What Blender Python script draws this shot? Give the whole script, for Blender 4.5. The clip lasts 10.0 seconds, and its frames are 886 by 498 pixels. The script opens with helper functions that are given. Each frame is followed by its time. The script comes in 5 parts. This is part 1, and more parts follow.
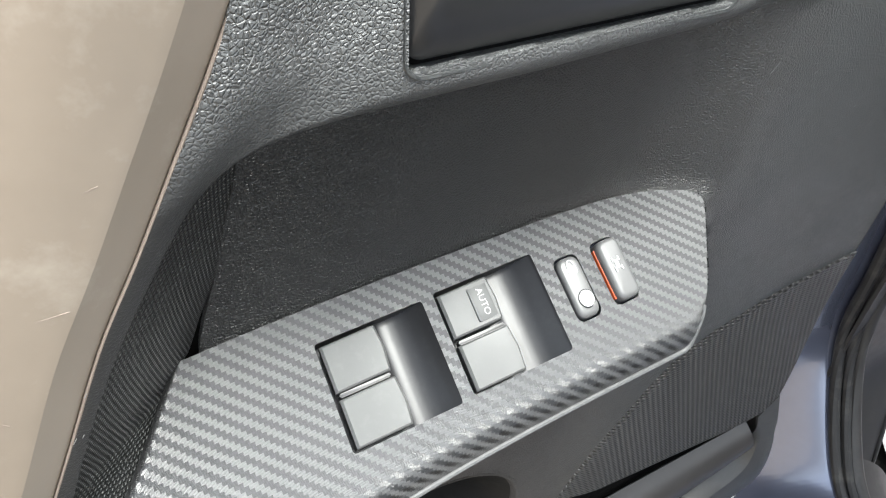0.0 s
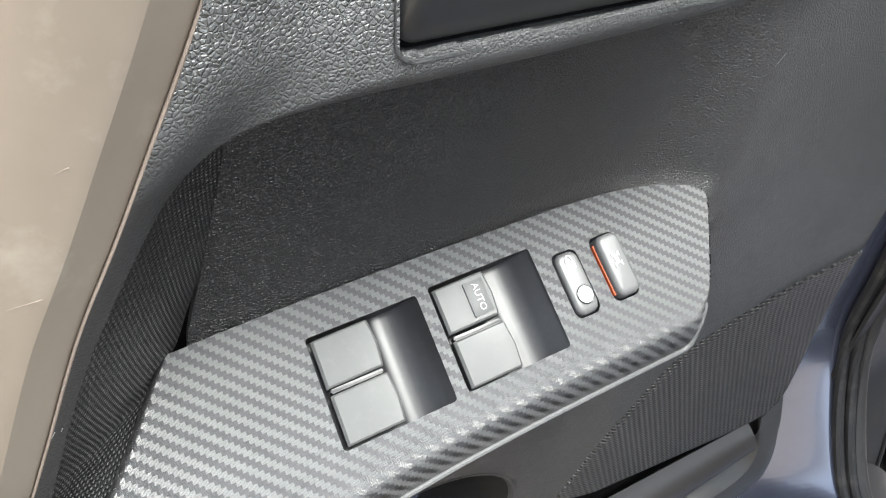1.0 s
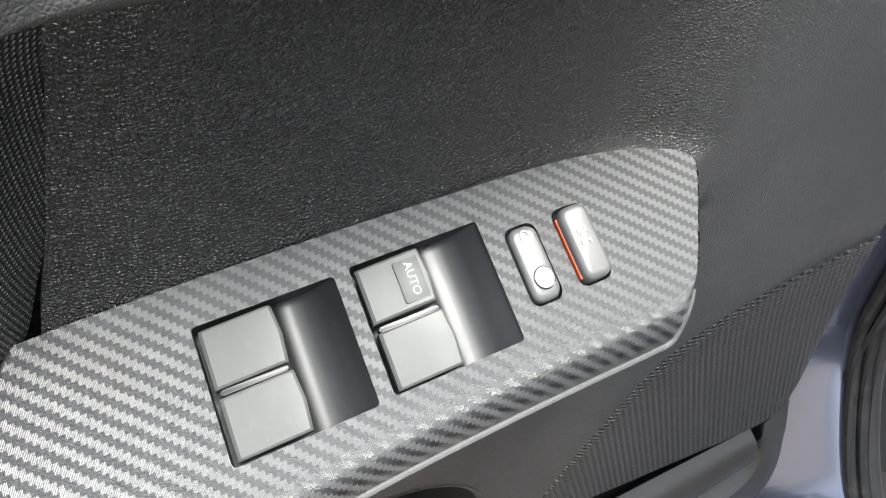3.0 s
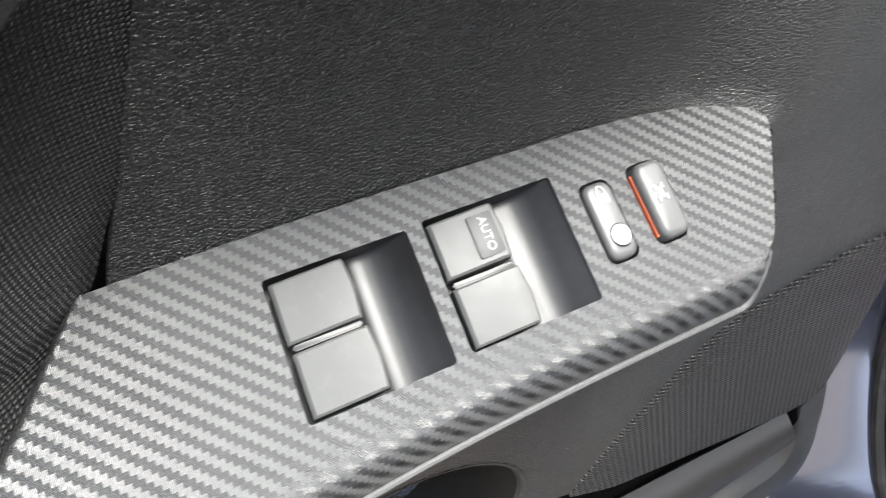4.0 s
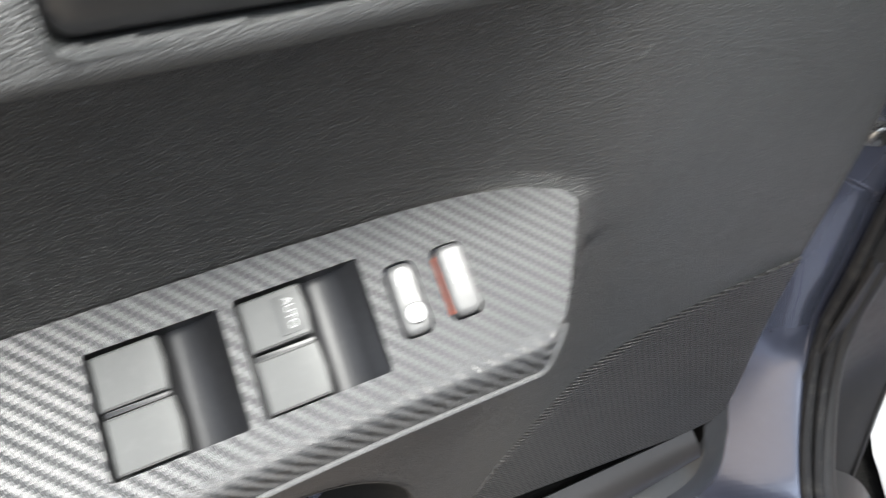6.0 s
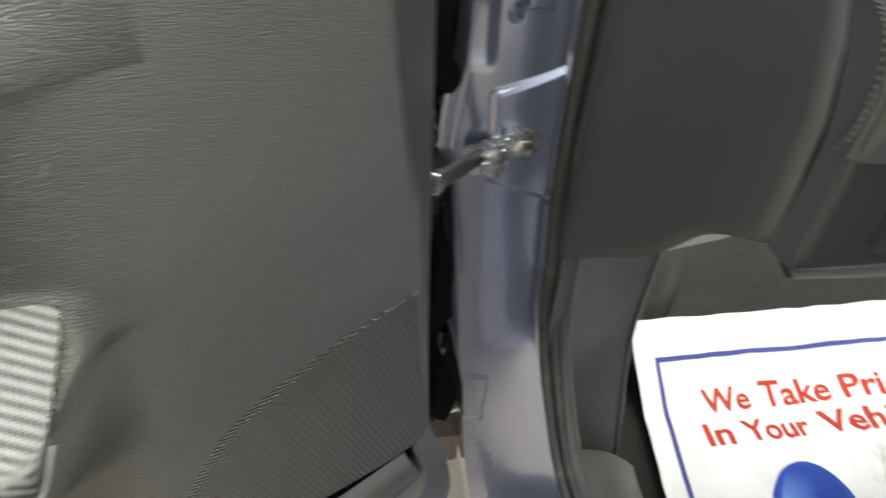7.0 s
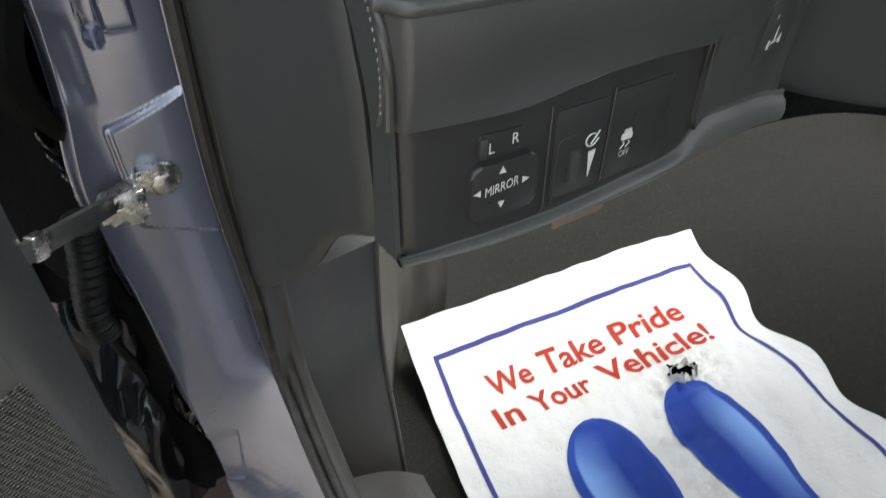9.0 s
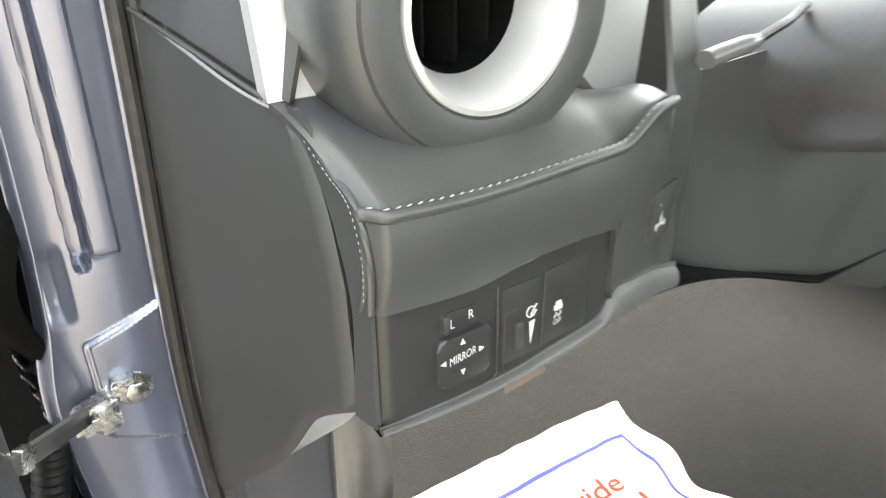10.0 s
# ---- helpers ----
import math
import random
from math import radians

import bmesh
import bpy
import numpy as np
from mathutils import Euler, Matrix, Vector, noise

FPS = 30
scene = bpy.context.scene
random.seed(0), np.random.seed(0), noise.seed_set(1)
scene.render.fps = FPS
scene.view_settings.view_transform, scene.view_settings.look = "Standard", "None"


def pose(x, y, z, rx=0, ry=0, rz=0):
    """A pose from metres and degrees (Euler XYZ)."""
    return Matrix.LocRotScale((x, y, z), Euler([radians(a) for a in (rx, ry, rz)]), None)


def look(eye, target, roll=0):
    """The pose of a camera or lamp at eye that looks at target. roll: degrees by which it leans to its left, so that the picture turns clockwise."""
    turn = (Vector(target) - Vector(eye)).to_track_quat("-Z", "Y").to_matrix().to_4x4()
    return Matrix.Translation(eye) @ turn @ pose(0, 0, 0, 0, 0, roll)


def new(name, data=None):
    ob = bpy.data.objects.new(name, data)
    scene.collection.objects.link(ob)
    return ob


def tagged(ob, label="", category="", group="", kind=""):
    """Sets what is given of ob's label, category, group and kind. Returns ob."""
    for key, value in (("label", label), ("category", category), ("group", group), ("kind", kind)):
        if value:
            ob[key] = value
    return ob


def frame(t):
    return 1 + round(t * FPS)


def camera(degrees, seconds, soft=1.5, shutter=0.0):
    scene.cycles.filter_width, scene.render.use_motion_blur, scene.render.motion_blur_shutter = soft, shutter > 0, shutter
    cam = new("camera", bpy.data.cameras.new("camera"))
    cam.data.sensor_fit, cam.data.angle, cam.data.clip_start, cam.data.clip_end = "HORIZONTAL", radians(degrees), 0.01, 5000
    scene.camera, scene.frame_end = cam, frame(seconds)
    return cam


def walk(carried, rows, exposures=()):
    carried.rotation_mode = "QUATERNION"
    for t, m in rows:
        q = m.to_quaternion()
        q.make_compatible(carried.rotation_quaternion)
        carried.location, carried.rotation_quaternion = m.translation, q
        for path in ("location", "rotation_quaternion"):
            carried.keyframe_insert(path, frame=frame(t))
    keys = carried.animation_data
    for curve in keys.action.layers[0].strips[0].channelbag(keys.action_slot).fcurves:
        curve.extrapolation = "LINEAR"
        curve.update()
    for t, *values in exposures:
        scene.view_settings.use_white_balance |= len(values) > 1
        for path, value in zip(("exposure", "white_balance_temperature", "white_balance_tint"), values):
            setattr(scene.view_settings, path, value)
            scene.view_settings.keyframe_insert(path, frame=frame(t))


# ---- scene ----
K = 0.86
ANG = radians(28.07)  # the open door's turn from the car's cross axis
cam = camera(62.1, 10.0, soft=1.1, shutter=0.5)
PATH = [
    (0, (0.046, 0.009, 1.243), (0.114, 1.532, -0.051), 3.6),
    (0.5, (0.047, 0.011, 1.238), (0.113, 1.536, -0.054), 3.8),
    (1, (0.05, 0.013, 1.236), (0.108, 1.537, -0.059), 3.8),
    (1.5, (0.053, 0.023, 1.228), (0.105, 1.546, -0.068), 4.0),
    (2, (0.067, 0.042, 1.214), (0.123, 1.568, -0.077), 4.2),
    (2.2, (0.074, 0.05, 1.21), (0.131, 1.569, -0.089), 4.3),
    (3.3, (0.082, 0.052, 1.188), (0.111, 1.568, -0.116), 3.5),
    (3.5, (0.074, 0.047, 1.185), (0.131, 1.567, -0.114), 4.1),
    (4, (0.056, 0.049, 1.173), (0.097, 1.565, -0.13), 4.0),
    (4.5, (0.031, 0.044, 1.17), (0.031, 1.558, -0.137), 4.1),
    (5, (0.026, 0.036, 1.173), (0.007, 1.546, -0.138), 4.4),
    (5.2, (0.032, 0.035, 1.177), (0.018, 1.543, -0.136), 4.6),
    (6.3, (0.196, 0.069, 1.258), (0.166, 1.504, -0.135), 2.7),
    (6.5, (0.235, 0.077, 1.27), (0.278, 1.507, -0.128), 2.9),
    (6.8, (0.287, 0.086, 1.27), (0.444, 1.504, -0.132), 2.8),
    (7, (0.315, 0.085, 1.268), (0.557, 1.501, -0.124), 2.4),
    (7.5, (0.37, 0.087, 1.255), (0.784, 1.469, -0.131), 1.6),
    (8, (0.415, 0.087, 1.248), (0.934, 1.431, -0.139), 1.0),
    (8.5, (0.437, 0.085, 1.242), (1.027, 1.398, -0.146), 0.5),
    (9, (0.448, 0.084, 1.24), (1.102, 1.407, -0.11), 0.2),
    (9.5, (0.438, 0.073, 1.243), (1.227, 1.564, 0.168), -0.1),
    (9.7, (0.433, 0.063, 1.25), (1.283, 1.609, 0.307), -0.8),
    (10, (0.396, 0.044, 1.266), (1.396, 1.523, 0.364), -0.5),
]
walk(cam, [(t, look(Vector(e) * K, Vector(g) * K, r)) for t, e, g, r in PATH],
     [(0.0, 2.55, 6300, 4), (5.0, 2.55, 6450, 7), (6.5, 2.6, 6400, 3), (7.0, 2.65, 6900, 0), (7.5, 2.6, 6800, 0),
      (8.5, 2.45, 6620, 1), (9.0, 2.45, 6620, 1), (9.5, 3.3, 6700, -5), (10.0, 3.95, 6950, -1)])

# ---- plan units: the plan is drawn 1.16 times life size, K brings it to metres ----
# world, sky and sun
world = bpy.data.worlds.new("sky")
scene.world = world
world.use_nodes = True
wn = world.node_tree
sky = wn.nodes.new("ShaderNodeTexSky")
sky.sky_type = 'NISHITA'
sky.sun_disc = False
sky.sun_elevation = radians(66)
sky.sun_rotation = radians(105)
sky.air_density, sky.dust_density, sky.ozone_density = 0.7, 4.0, 1.0
wn.nodes["Background"].inputs["Strength"].default_value = 0.135
grey = wn.nodes.new("ShaderNodeHueSaturation")
grey.inputs["Saturation"].default_value = 0.35
wn.links.new(sky.outputs[0], grey.inputs["Color"])
wn.links.new(grey.outputs[0], wn.nodes["Background"].inputs[0])
sun = new("sun", bpy.data.lights.new("sun", 'SUN'))
sun.data.energy, sun.data.angle, sun.data.color = 1.5, radians(26), (1.0, 0.97, 0.93)
sun.matrix_world = look((0.75, 0.05, 2.9), (0.12, 0.25, 0.9))


# ---- materials ----
def nd(nt, kind, **kw):
    n = nt.nodes.new(kind)
    for k, v in kw.items():
        if k in n.inputs:
            n.inputs[k].default_value = v
    return n


def mth(nt, op, a, b=None):
    n = nt.nodes.new("ShaderNodeMath")
    n.operation = op
    for i, v in enumerate((a, b)):
        if v is None:
            continue
        if isinstance(v, (int, float)):
            n.inputs[i].default_value = v
        else:
            nt.links.new(v, n.inputs[i])
    return n.outputs[0]


def noise_of(nt, vec, scale, detail=4.0, rough=0.55):
    n = nd(nt, "ShaderNodeTexNoise", Scale=scale, Detail=detail, Roughness=rough)
    nt.links.new(vec, n.inputs["Vector"])
    return n.outputs["Fac"]


def ramp_of(nt, fac, a, b, lo=0.0, hi=1.0):
    n = nt.nodes.new("ShaderNodeMapRange")
    n.inputs[1].default_value, n.inputs[2].default_value = a, b
    n.inputs[3].default_value, n.inputs[4].default_value = lo, hi
    nt.links.new(fac, n.inputs[0])
    return n.outputs[0]


def mix_col(nt, fac, a, b):
    n = nt.nodes.new("ShaderNodeMix")
    n.data_type = 'RGBA'
    if isinstance(fac, float):
        n.inputs[0].default_value = fac
    else:
        nt.links.new(fac, n.inputs[0])
    for sock, v in ((n.inputs[6], a), (n.inputs[7], b)):
        if isinstance(v, tuple):
            sock.default_value = (*v, 1)
        else:
            nt.links.new(v, sock)
    return n.outputs[2]


def bump_of(nt, height, strength, dist, prev=None):
    n = nd(nt, "ShaderNodeBump", Strength=strength, Distance=dist)
    nt.links.new(height, n.inputs["Height"])
    if prev is not None:
        nt.links.new(prev, n.inputs["Normal"])
    return n.outputs[0]


def base_mat(name, base, rough, metal=0.0, spec=0.5, coat=0.0, vary=0.25, vscale=18.0, rvary=0.12,
             grain=None, fine=None, dust=None):
    """Principled surface with colour and gloss variation at two scales.
    grain: (cells per metre, strength, depth, width of the creases); fine: (scale, strength, depth) noise bump; dust: (colour, amount, scale)."""
    m = bpy.data.materials.new(name)
    m.use_nodes = True
    nt = m.node_tree
    bs = nt.nodes["Principled BSDF"]
    bs.inputs["Metallic"].default_value = metal
    bs.inputs["Specular IOR Level"].default_value = spec
    bs.inputs["Coat Weight"].default_value = coat
    bs.inputs["Coat Roughness"].default_value = 0.06
    obj = nt.nodes.new("ShaderNodeTexCoord").outputs["Object"]
    big = noise_of(nt, obj, vscale, 3)
    small = noise_of(nt, obj, vscale * 14, 3)
    both = mth(nt, 'ADD', mth(nt, 'MULTIPLY', big, 0.65), mth(nt, 'MULTIPLY', small, 0.35))
    lo = tuple(c * (1 - vary) for c in base)
    hi = tuple(min(1, c * (1 + vary)) for c in base)
    col = mix_col(nt, ramp_of(nt, both, 0.3, 0.7), lo, hi)
    nrm = None
    if grain:
        v = nt.nodes.new("ShaderNodeTexVoronoi")
        v.feature = 'DISTANCE_TO_EDGE'
        v.inputs["Scale"].default_value = grain[0]
        warp = nt.nodes.new("ShaderNodeVectorMath")
        warp.operation = 'ADD'
        wob = nd(nt, "ShaderNodeTexNoise", Scale=grain[0] * 0.7, Detail=2.0)
        nt.links.new(obj, wob.inputs["Vector"])
        sc = nt.nodes.new("ShaderNodeVectorMath")
        sc.operation = 'SCALE'
        sc.inputs["Scale"].default_value = 0.7 / grain[0]
        nt.links.new(wob.outputs["Color"], sc.inputs[0])
        nt.links.new(obj, warp.inputs[0])
        nt.links.new(sc.outputs[0], warp.inputs[1])
        nt.links.new(warp.outputs[0], v.inputs["Vector"])
        h = ramp_of(nt, v.outputs["Distance"], 0.0, grain[3])
        h.node.interpolation_type = 'SMOOTHSTEP'
        nrm = bump_of(nt, h, grain[1], grain[2])
    if fine:
        nrm = bump_of(nt, noise_of(nt, obj, fine[0], 4), fine[1], fine[2], nrm)
    if dust:
        d = ramp_of(nt, noise_of(nt, obj, dust[2], 6, 0.7), 0.52, 0.75, 0.0, dust[1])
        col = mix_col(nt, d, col, dust[0])
    nt.links.new(col, bs.inputs["Base Color"])
    nt.links.new(ramp_of(nt, both, 0.3, 0.7, max(0.02, rough - rvary), min(1, rough + rvary)), bs.inputs["Roughness"])
    if nrm is not None:
        nt.links.new(nrm, bs.inputs["Normal"])
    return m


def uv_split(nt):
    uv = nt.nodes.new("ShaderNodeUVMap").outputs[0]
    s = nt.nodes.new("ShaderNodeSeparateXYZ")
    nt.links.new(uv, s.inputs[0])
    return s.outputs[0], s.outputs[1]


def carbon_mat():
    """Vinyl film printed and embossed as a two-by-two twill."""
    m = base_mat("carbon_film", (0.2, 0.2, 0.2), 0.4)
    nt = m.node_tree
    bs = nt.nodes["Principled BSDF"]
    x, y = uv_split(nt)
    c = 0.00155
    xs, ys = mth(nt, 'DIVIDE', x, c), mth(nt, 'DIVIDE', y, c)
    k = mth(nt, 'FLOORED_MODULO', mth(nt, 'SUBTRACT', mth(nt, 'FLOOR', xs), mth(nt, 'FLOOR', ys)), 4.0)
    mask = mth(nt, 'LESS_THAN', k, 2.0)
    obj = nt.nodes["Texture Coordinate"].outputs["Object"]
    nz = noise_of(nt, obj, 900, 2)
    inv = mth(nt, 'SUBTRACT', 1.0, mask)
    thread = mth(nt, 'ADD', mth(nt, 'MULTIPLY', mth(nt, 'SINE', mth(nt, 'MULTIPLY', xs, 25.1)), mask),
                 mth(nt, 'MULTIPLY', mth(nt, 'SINE', mth(nt, 'MULTIPLY', ys, 25.1)), inv))
    col = mix_col(nt, mask, (0.105, 0.1048, 0.1046), (0.205, 0.2045, 0.204))
    col = mix_col(nt, ramp_of(nt, thread, -1.0, -0.1, 0.35, 0.0), col, (0.06, 0.06, 0.06))
    col = mix_col(nt, ramp_of(nt, nz, 0.35, 0.7, 0.0, 0.35), col, (0.14, 0.14, 0.145))
    nt.links.new(col, bs.inputs["Base Color"])
    nt.links.new(ramp_of(nt, mask, 0, 1, 0.34, 0.40), bs.inputs["Roughness"])
    bs.inputs["Specular IOR Level"].default_value = 0.5
    bs.inputs["Metallic"].default_value = 0.9
    bs.inputs["Anisotropic"].default_value = 0.9
    nt.links.new(mth(nt, 'MULTIPLY', mask, 0.25), bs.inputs["Anisotropic Rotation"])
    tg = nt.nodes.new("ShaderNodeTangent")
    tg.direction_type = 'UV_MAP'
    nt.links.new(tg.outputs[0], bs.inputs["Tangent"])
    nrm = bump_of(nt, mask, 0.25, 0.0003)
    nrm = bump_of(nt, thread, 0.45, 0.0001, nrm)
    nrm = bump_of(nt, noise_of(nt, obj, 1500, 2), 0.35, 0.0003, nrm)
    nt.links.new(nrm, bs.inputs["Normal"])
    return m


def woven_mat(name, base, pitch_x, pitch_y, rough, depth, hole=False, shift=0.5):
    """Cloth or perforated panel: rows of bumps or dimples, every second row shifted."""
    m = base_mat(name, base, rough, spec=0.35)
    nt = m.node_tree
    bs = nt.nodes["Principled BSDF"]
    x, y = uv_split(nt)
    row = mth(nt, 'FLOOR', mth(nt, 'DIVIDE', y, pitch_y))
    sh = mth(nt, 'MULTIPLY', mth(nt, 'FLOORED_MODULO', row, 2.0), shift)
    fx = mth(nt, 'FRACT', mth(nt, 'ADD', mth(nt, 'DIVIDE', x, pitch_x), sh))
    fy = mth(nt, 'FRACT', mth(nt, 'DIVIDE', y, pitch_y))
    dx, dy = mth(nt, 'SUBTRACT', fx, 0.5), mth(nt, 'SUBTRACT', fy, 0.5)
    r = mth(nt, 'SQRT', mth(nt, 'ADD', mth(nt, 'MULTIPLY', dx, dx), mth(nt, 'MULTIPLY', dy, dy)))
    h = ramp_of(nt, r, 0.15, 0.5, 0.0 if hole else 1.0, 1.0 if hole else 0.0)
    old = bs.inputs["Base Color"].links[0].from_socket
    # crevice shade between bumps and in holes, mixed into the colour
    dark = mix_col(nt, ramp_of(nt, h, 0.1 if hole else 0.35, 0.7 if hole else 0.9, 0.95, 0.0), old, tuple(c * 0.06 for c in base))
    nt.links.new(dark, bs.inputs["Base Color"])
    nt.links.new(bump_of(nt, h, 0.9, depth), bs.inputs["Normal"])
    return m


def paint_mat():
    m = base_mat("blue_paint", (0.19, 0.205, 0.276), 0.24, metal=0.65, coat=1.0, vary=0.05, vscale=8, rvary=0.03)
    return m


M_PLASTIC = base_mat("black_plastic", (0.046, 0.046, 0.046), 0.4, fine=(1800, 0.2, 0.00015), dust=((0.2, 0.19, 0.18), 0.06, 140))
M_SIDE = base_mat("scuffed_grey_plastic", (0.056, 0.058, 0.058), 0.38, grain=(560, 0.3, 0.0006, 0.40), fine=(1200, 0.3, 0.0002), dust=((0.3, 0.3, 0.3), 0.2, 120))
M_SMOOTH = base_mat("satin_black_plastic", (0.030, 0.030, 0.031), 0.3, vary=0.1, rvary=0.04, fine=(900, 0.1, 0.0001), dust=((0.16, 0.16, 0.16), 0.02, 190))
M_GLOSS = base_mat("gloss_black_plastic", (0.011, 0.011, 0.012), 0.38, spec=0.5, rvary=0.04, fine=(300, 0.05, 0.0002), dust=((0.3, 0.3, 0.3), 0.025, 320))
M_FILM = base_mat("crumpled_black_film", (0.008, 0.008, 0.009), 0.16, spec=0.6, coat=0.5, vary=0.2, fine=(40, 0.15, 0.003))
M_POCKET = base_mat("satin_pocket_plastic", (0.045, 0.042, 0.041), 0.30, spec=0.5, vary=0.1, rvary=0.03, fine=(900, 0.1, 0.0001))
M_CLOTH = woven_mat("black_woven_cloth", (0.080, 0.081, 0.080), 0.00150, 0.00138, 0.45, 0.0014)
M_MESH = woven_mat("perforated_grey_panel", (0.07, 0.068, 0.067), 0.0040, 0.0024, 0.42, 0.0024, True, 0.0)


def front_mask(nt, a, b):
    """0 behind and 1 in front of a stretch of the door (plan units from the door's base)."""
    obj = nt.nodes["Texture Coordinate"].outputs["Object"]
    dot = nt.nodes.new("ShaderNodeVectorMath")
    dot.operation = 'DOT_PRODUCT'
    dot.inputs[1].default_value = (math.cos(ANG), math.sin(ANG), 0)
    nt.links.new(obj, dot.inputs[0])
    return ramp_of(nt, dot.outputs["Value"], a * K, b * K)


def panel_mat():
    """Soft black skin on the insert that runs into harder grained plastic; sheen at the front end and ground light
    under the armrest are put into the colour.
    """
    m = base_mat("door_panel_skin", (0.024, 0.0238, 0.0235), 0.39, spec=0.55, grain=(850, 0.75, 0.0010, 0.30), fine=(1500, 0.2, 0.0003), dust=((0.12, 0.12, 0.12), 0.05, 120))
    nt = m.node_tree
    bs = nt.nodes["Principled BSDF"]
    sep = nt.nodes.new("ShaderNodeSeparateXYZ")
    nt.links.new(nt.nodes["Texture Coordinate"].outputs["Object"], sep.inputs[0])
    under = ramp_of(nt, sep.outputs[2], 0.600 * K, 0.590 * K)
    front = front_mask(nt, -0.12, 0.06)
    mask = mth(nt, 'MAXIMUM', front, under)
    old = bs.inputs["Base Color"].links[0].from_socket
    # brown ground bounce under the armrest, grey sheen in front, painted as base colour
    lit_tone = mix_col(nt, front, (0.056, 0.047, 0.041), (0.052, 0.053, 0.052))
    nt.links.new(mix_col(nt, mask, old, lit_tone), bs.inputs["Base Color"])
    nt.links.new(ramp_of(nt, mask, 0, 1, 0.6, 0.9), bs.inputs["Specular IOR Level"])
    nt.links.new(ramp_of(nt, front, 0.3, 1, 0.75, 0.4), nt.nodes["Bump"].inputs["Strength"])
    return m


def upper_mat():
    """Coarse grain over the handle that fades into the finer panel towards the front end and down the side of the grip,
    which is painted in a shaded tone.
    """
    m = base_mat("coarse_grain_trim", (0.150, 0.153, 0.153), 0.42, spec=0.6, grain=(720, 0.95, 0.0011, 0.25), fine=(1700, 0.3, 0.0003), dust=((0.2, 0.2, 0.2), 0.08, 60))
    nt = m.node_tree
    bs = nt.nodes["Principled BSDF"]
    mask = front_mask(nt, -0.03, 0.06)
    sep = nt.nodes.new("ShaderNodeSeparateXYZ")
    nt.links.new(nt.nodes["Texture Coordinate"].outputs["Object"], sep.inputs[0])
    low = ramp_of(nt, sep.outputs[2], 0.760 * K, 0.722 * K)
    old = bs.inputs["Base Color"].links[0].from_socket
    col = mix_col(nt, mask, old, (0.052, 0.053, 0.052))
    # darker down the grip side: the shade there is put into the colour
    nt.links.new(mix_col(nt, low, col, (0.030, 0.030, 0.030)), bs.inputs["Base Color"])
    nt.links.new(mth(nt, 'ADD', ramp_of(nt, low, 0, 1, 0.6, 0.3), ramp_of(nt, mask, 0, 1, 0.0, 0.3)), bs.inputs["Specular IOR Level"])
    nt.links.new(mix_col(nt, mask, bs.inputs["Roughness"].links[0].from_socket, (0.37, 0.37, 0.37)), bs.inputs["Roughness"])
    weak = mth(nt, 'MAXIMUM', ramp_of(nt, mask, 0, 1, 0.0, 0.5), ramp_of(nt, low, 0, 1, 0.0, 0.75))
    nt.links.new(ramp_of(nt, weak, 0, 1, 0.8, 0.0), nt.nodes["Bump"].inputs["Strength"])
    return m


M_FOOT = base_mat("grip_foot_leather", (0.115, 0.122, 0.116), 0.45, spec=0.5, grain=(800, 0.35, 0.0006, 0.40), fine=(240, 0.2, 0.0012))
M_PANEL = panel_mat()
M_UPPER = upper_mat()
M_CARBON = carbon_mat()
M_CHAMP = base_mat("champagne_paint", (0.305, 0.257, 0.208), 0.36, metal=0.3, vary=0.07, vscale=9, fine=(500, 0.06, 0.0002),
                   dust=((0.75, 0.7, 0.62), 0.25, 26))
M_KNOB = base_mat("grey_switch_plastic", (0.085, 0.086, 0.085), 0.50, spec=0.35, vary=0.06, fine=(2600, 0.2, 0.0001),
                  dust=((0.30, 0.30, 0.29), 0.05, 260))
M_LOCK = base_mat("silver_grey_switch_plastic", (0.101, 0.101, 0.101), 0.40, vary=0.08, fine=(2600, 0.15, 0.0001))
M_TAN = base_mat("brown_plastic", (0.14, 0.105, 0.085), 0.5, vary=0.15)
M_ICON = base_mat("white_print", (0.55, 0.55, 0.55), 0.5, vary=0.06)
M_ORANGE = base_mat("orange_print", (0.65, 0.12, 0.04), 0.45, vary=0.12)
M_PALE = base_mat("pale_grey_print", (0.36, 0.36, 0.36), 0.5, vary=0.1)
M_EDGE = base_mat("pale_edge", (0.24, 0.195, 0.165), 0.4, vary=0.15)
M_BLUE = paint_mat()
M_RUBBER = base_mat("black_rubber", (0.020, 0.019, 0.019), 0.5, fine=(700, 0.3, 0.0004), dust=((0.25, 0.23, 0.2), 0.2, 45))
M_BOOT = base_mat("dull_black_rubber", (0.007, 0.007, 0.007), 0.5, spec=0.25, fine=(700, 0.3, 0.0004))
# near-black that stands in for shade in gaps and recesses
M_DARK = base_mat("near_black_shade", (0.004, 0.004, 0.004), 0.8, spec=0.05, fine=(120, 0.4, 0.004))
M_LIP = base_mat("lower_lip_plastic", (0.085, 0.086, 0.087), 0.42, vary=0.1, rvary=0.05, fine=(2200, 0.4, 0.0003))
M_DASH = base_mat("dash_hard_plastic", (0.047, 0.0475, 0.048), 0.4, vary=0.1, rvary=0.05, fine=(2200, 0.4, 0.0003))
M_PAD = base_mat("stitched_black_leatherette", (0.05, 0.051, 0.052), 0.32, spec=0.6, vary=0.1, rvary=0.04, grain=(1300, 0.22, 0.0003, 0.40))
M_KICK = base_mat("brown_black_trim", (0.033, 0.031, 0.030), 0.46, vscale=8, fine=(1500, 0.2, 0.0002), dust=((0.16, 0.14, 0.12), 0.12, 35))
M_STITCH = base_mat("grey_thread", (0.32, 0.32, 0.32), 0.6, fine=(4000, 0.4, 0.0002))
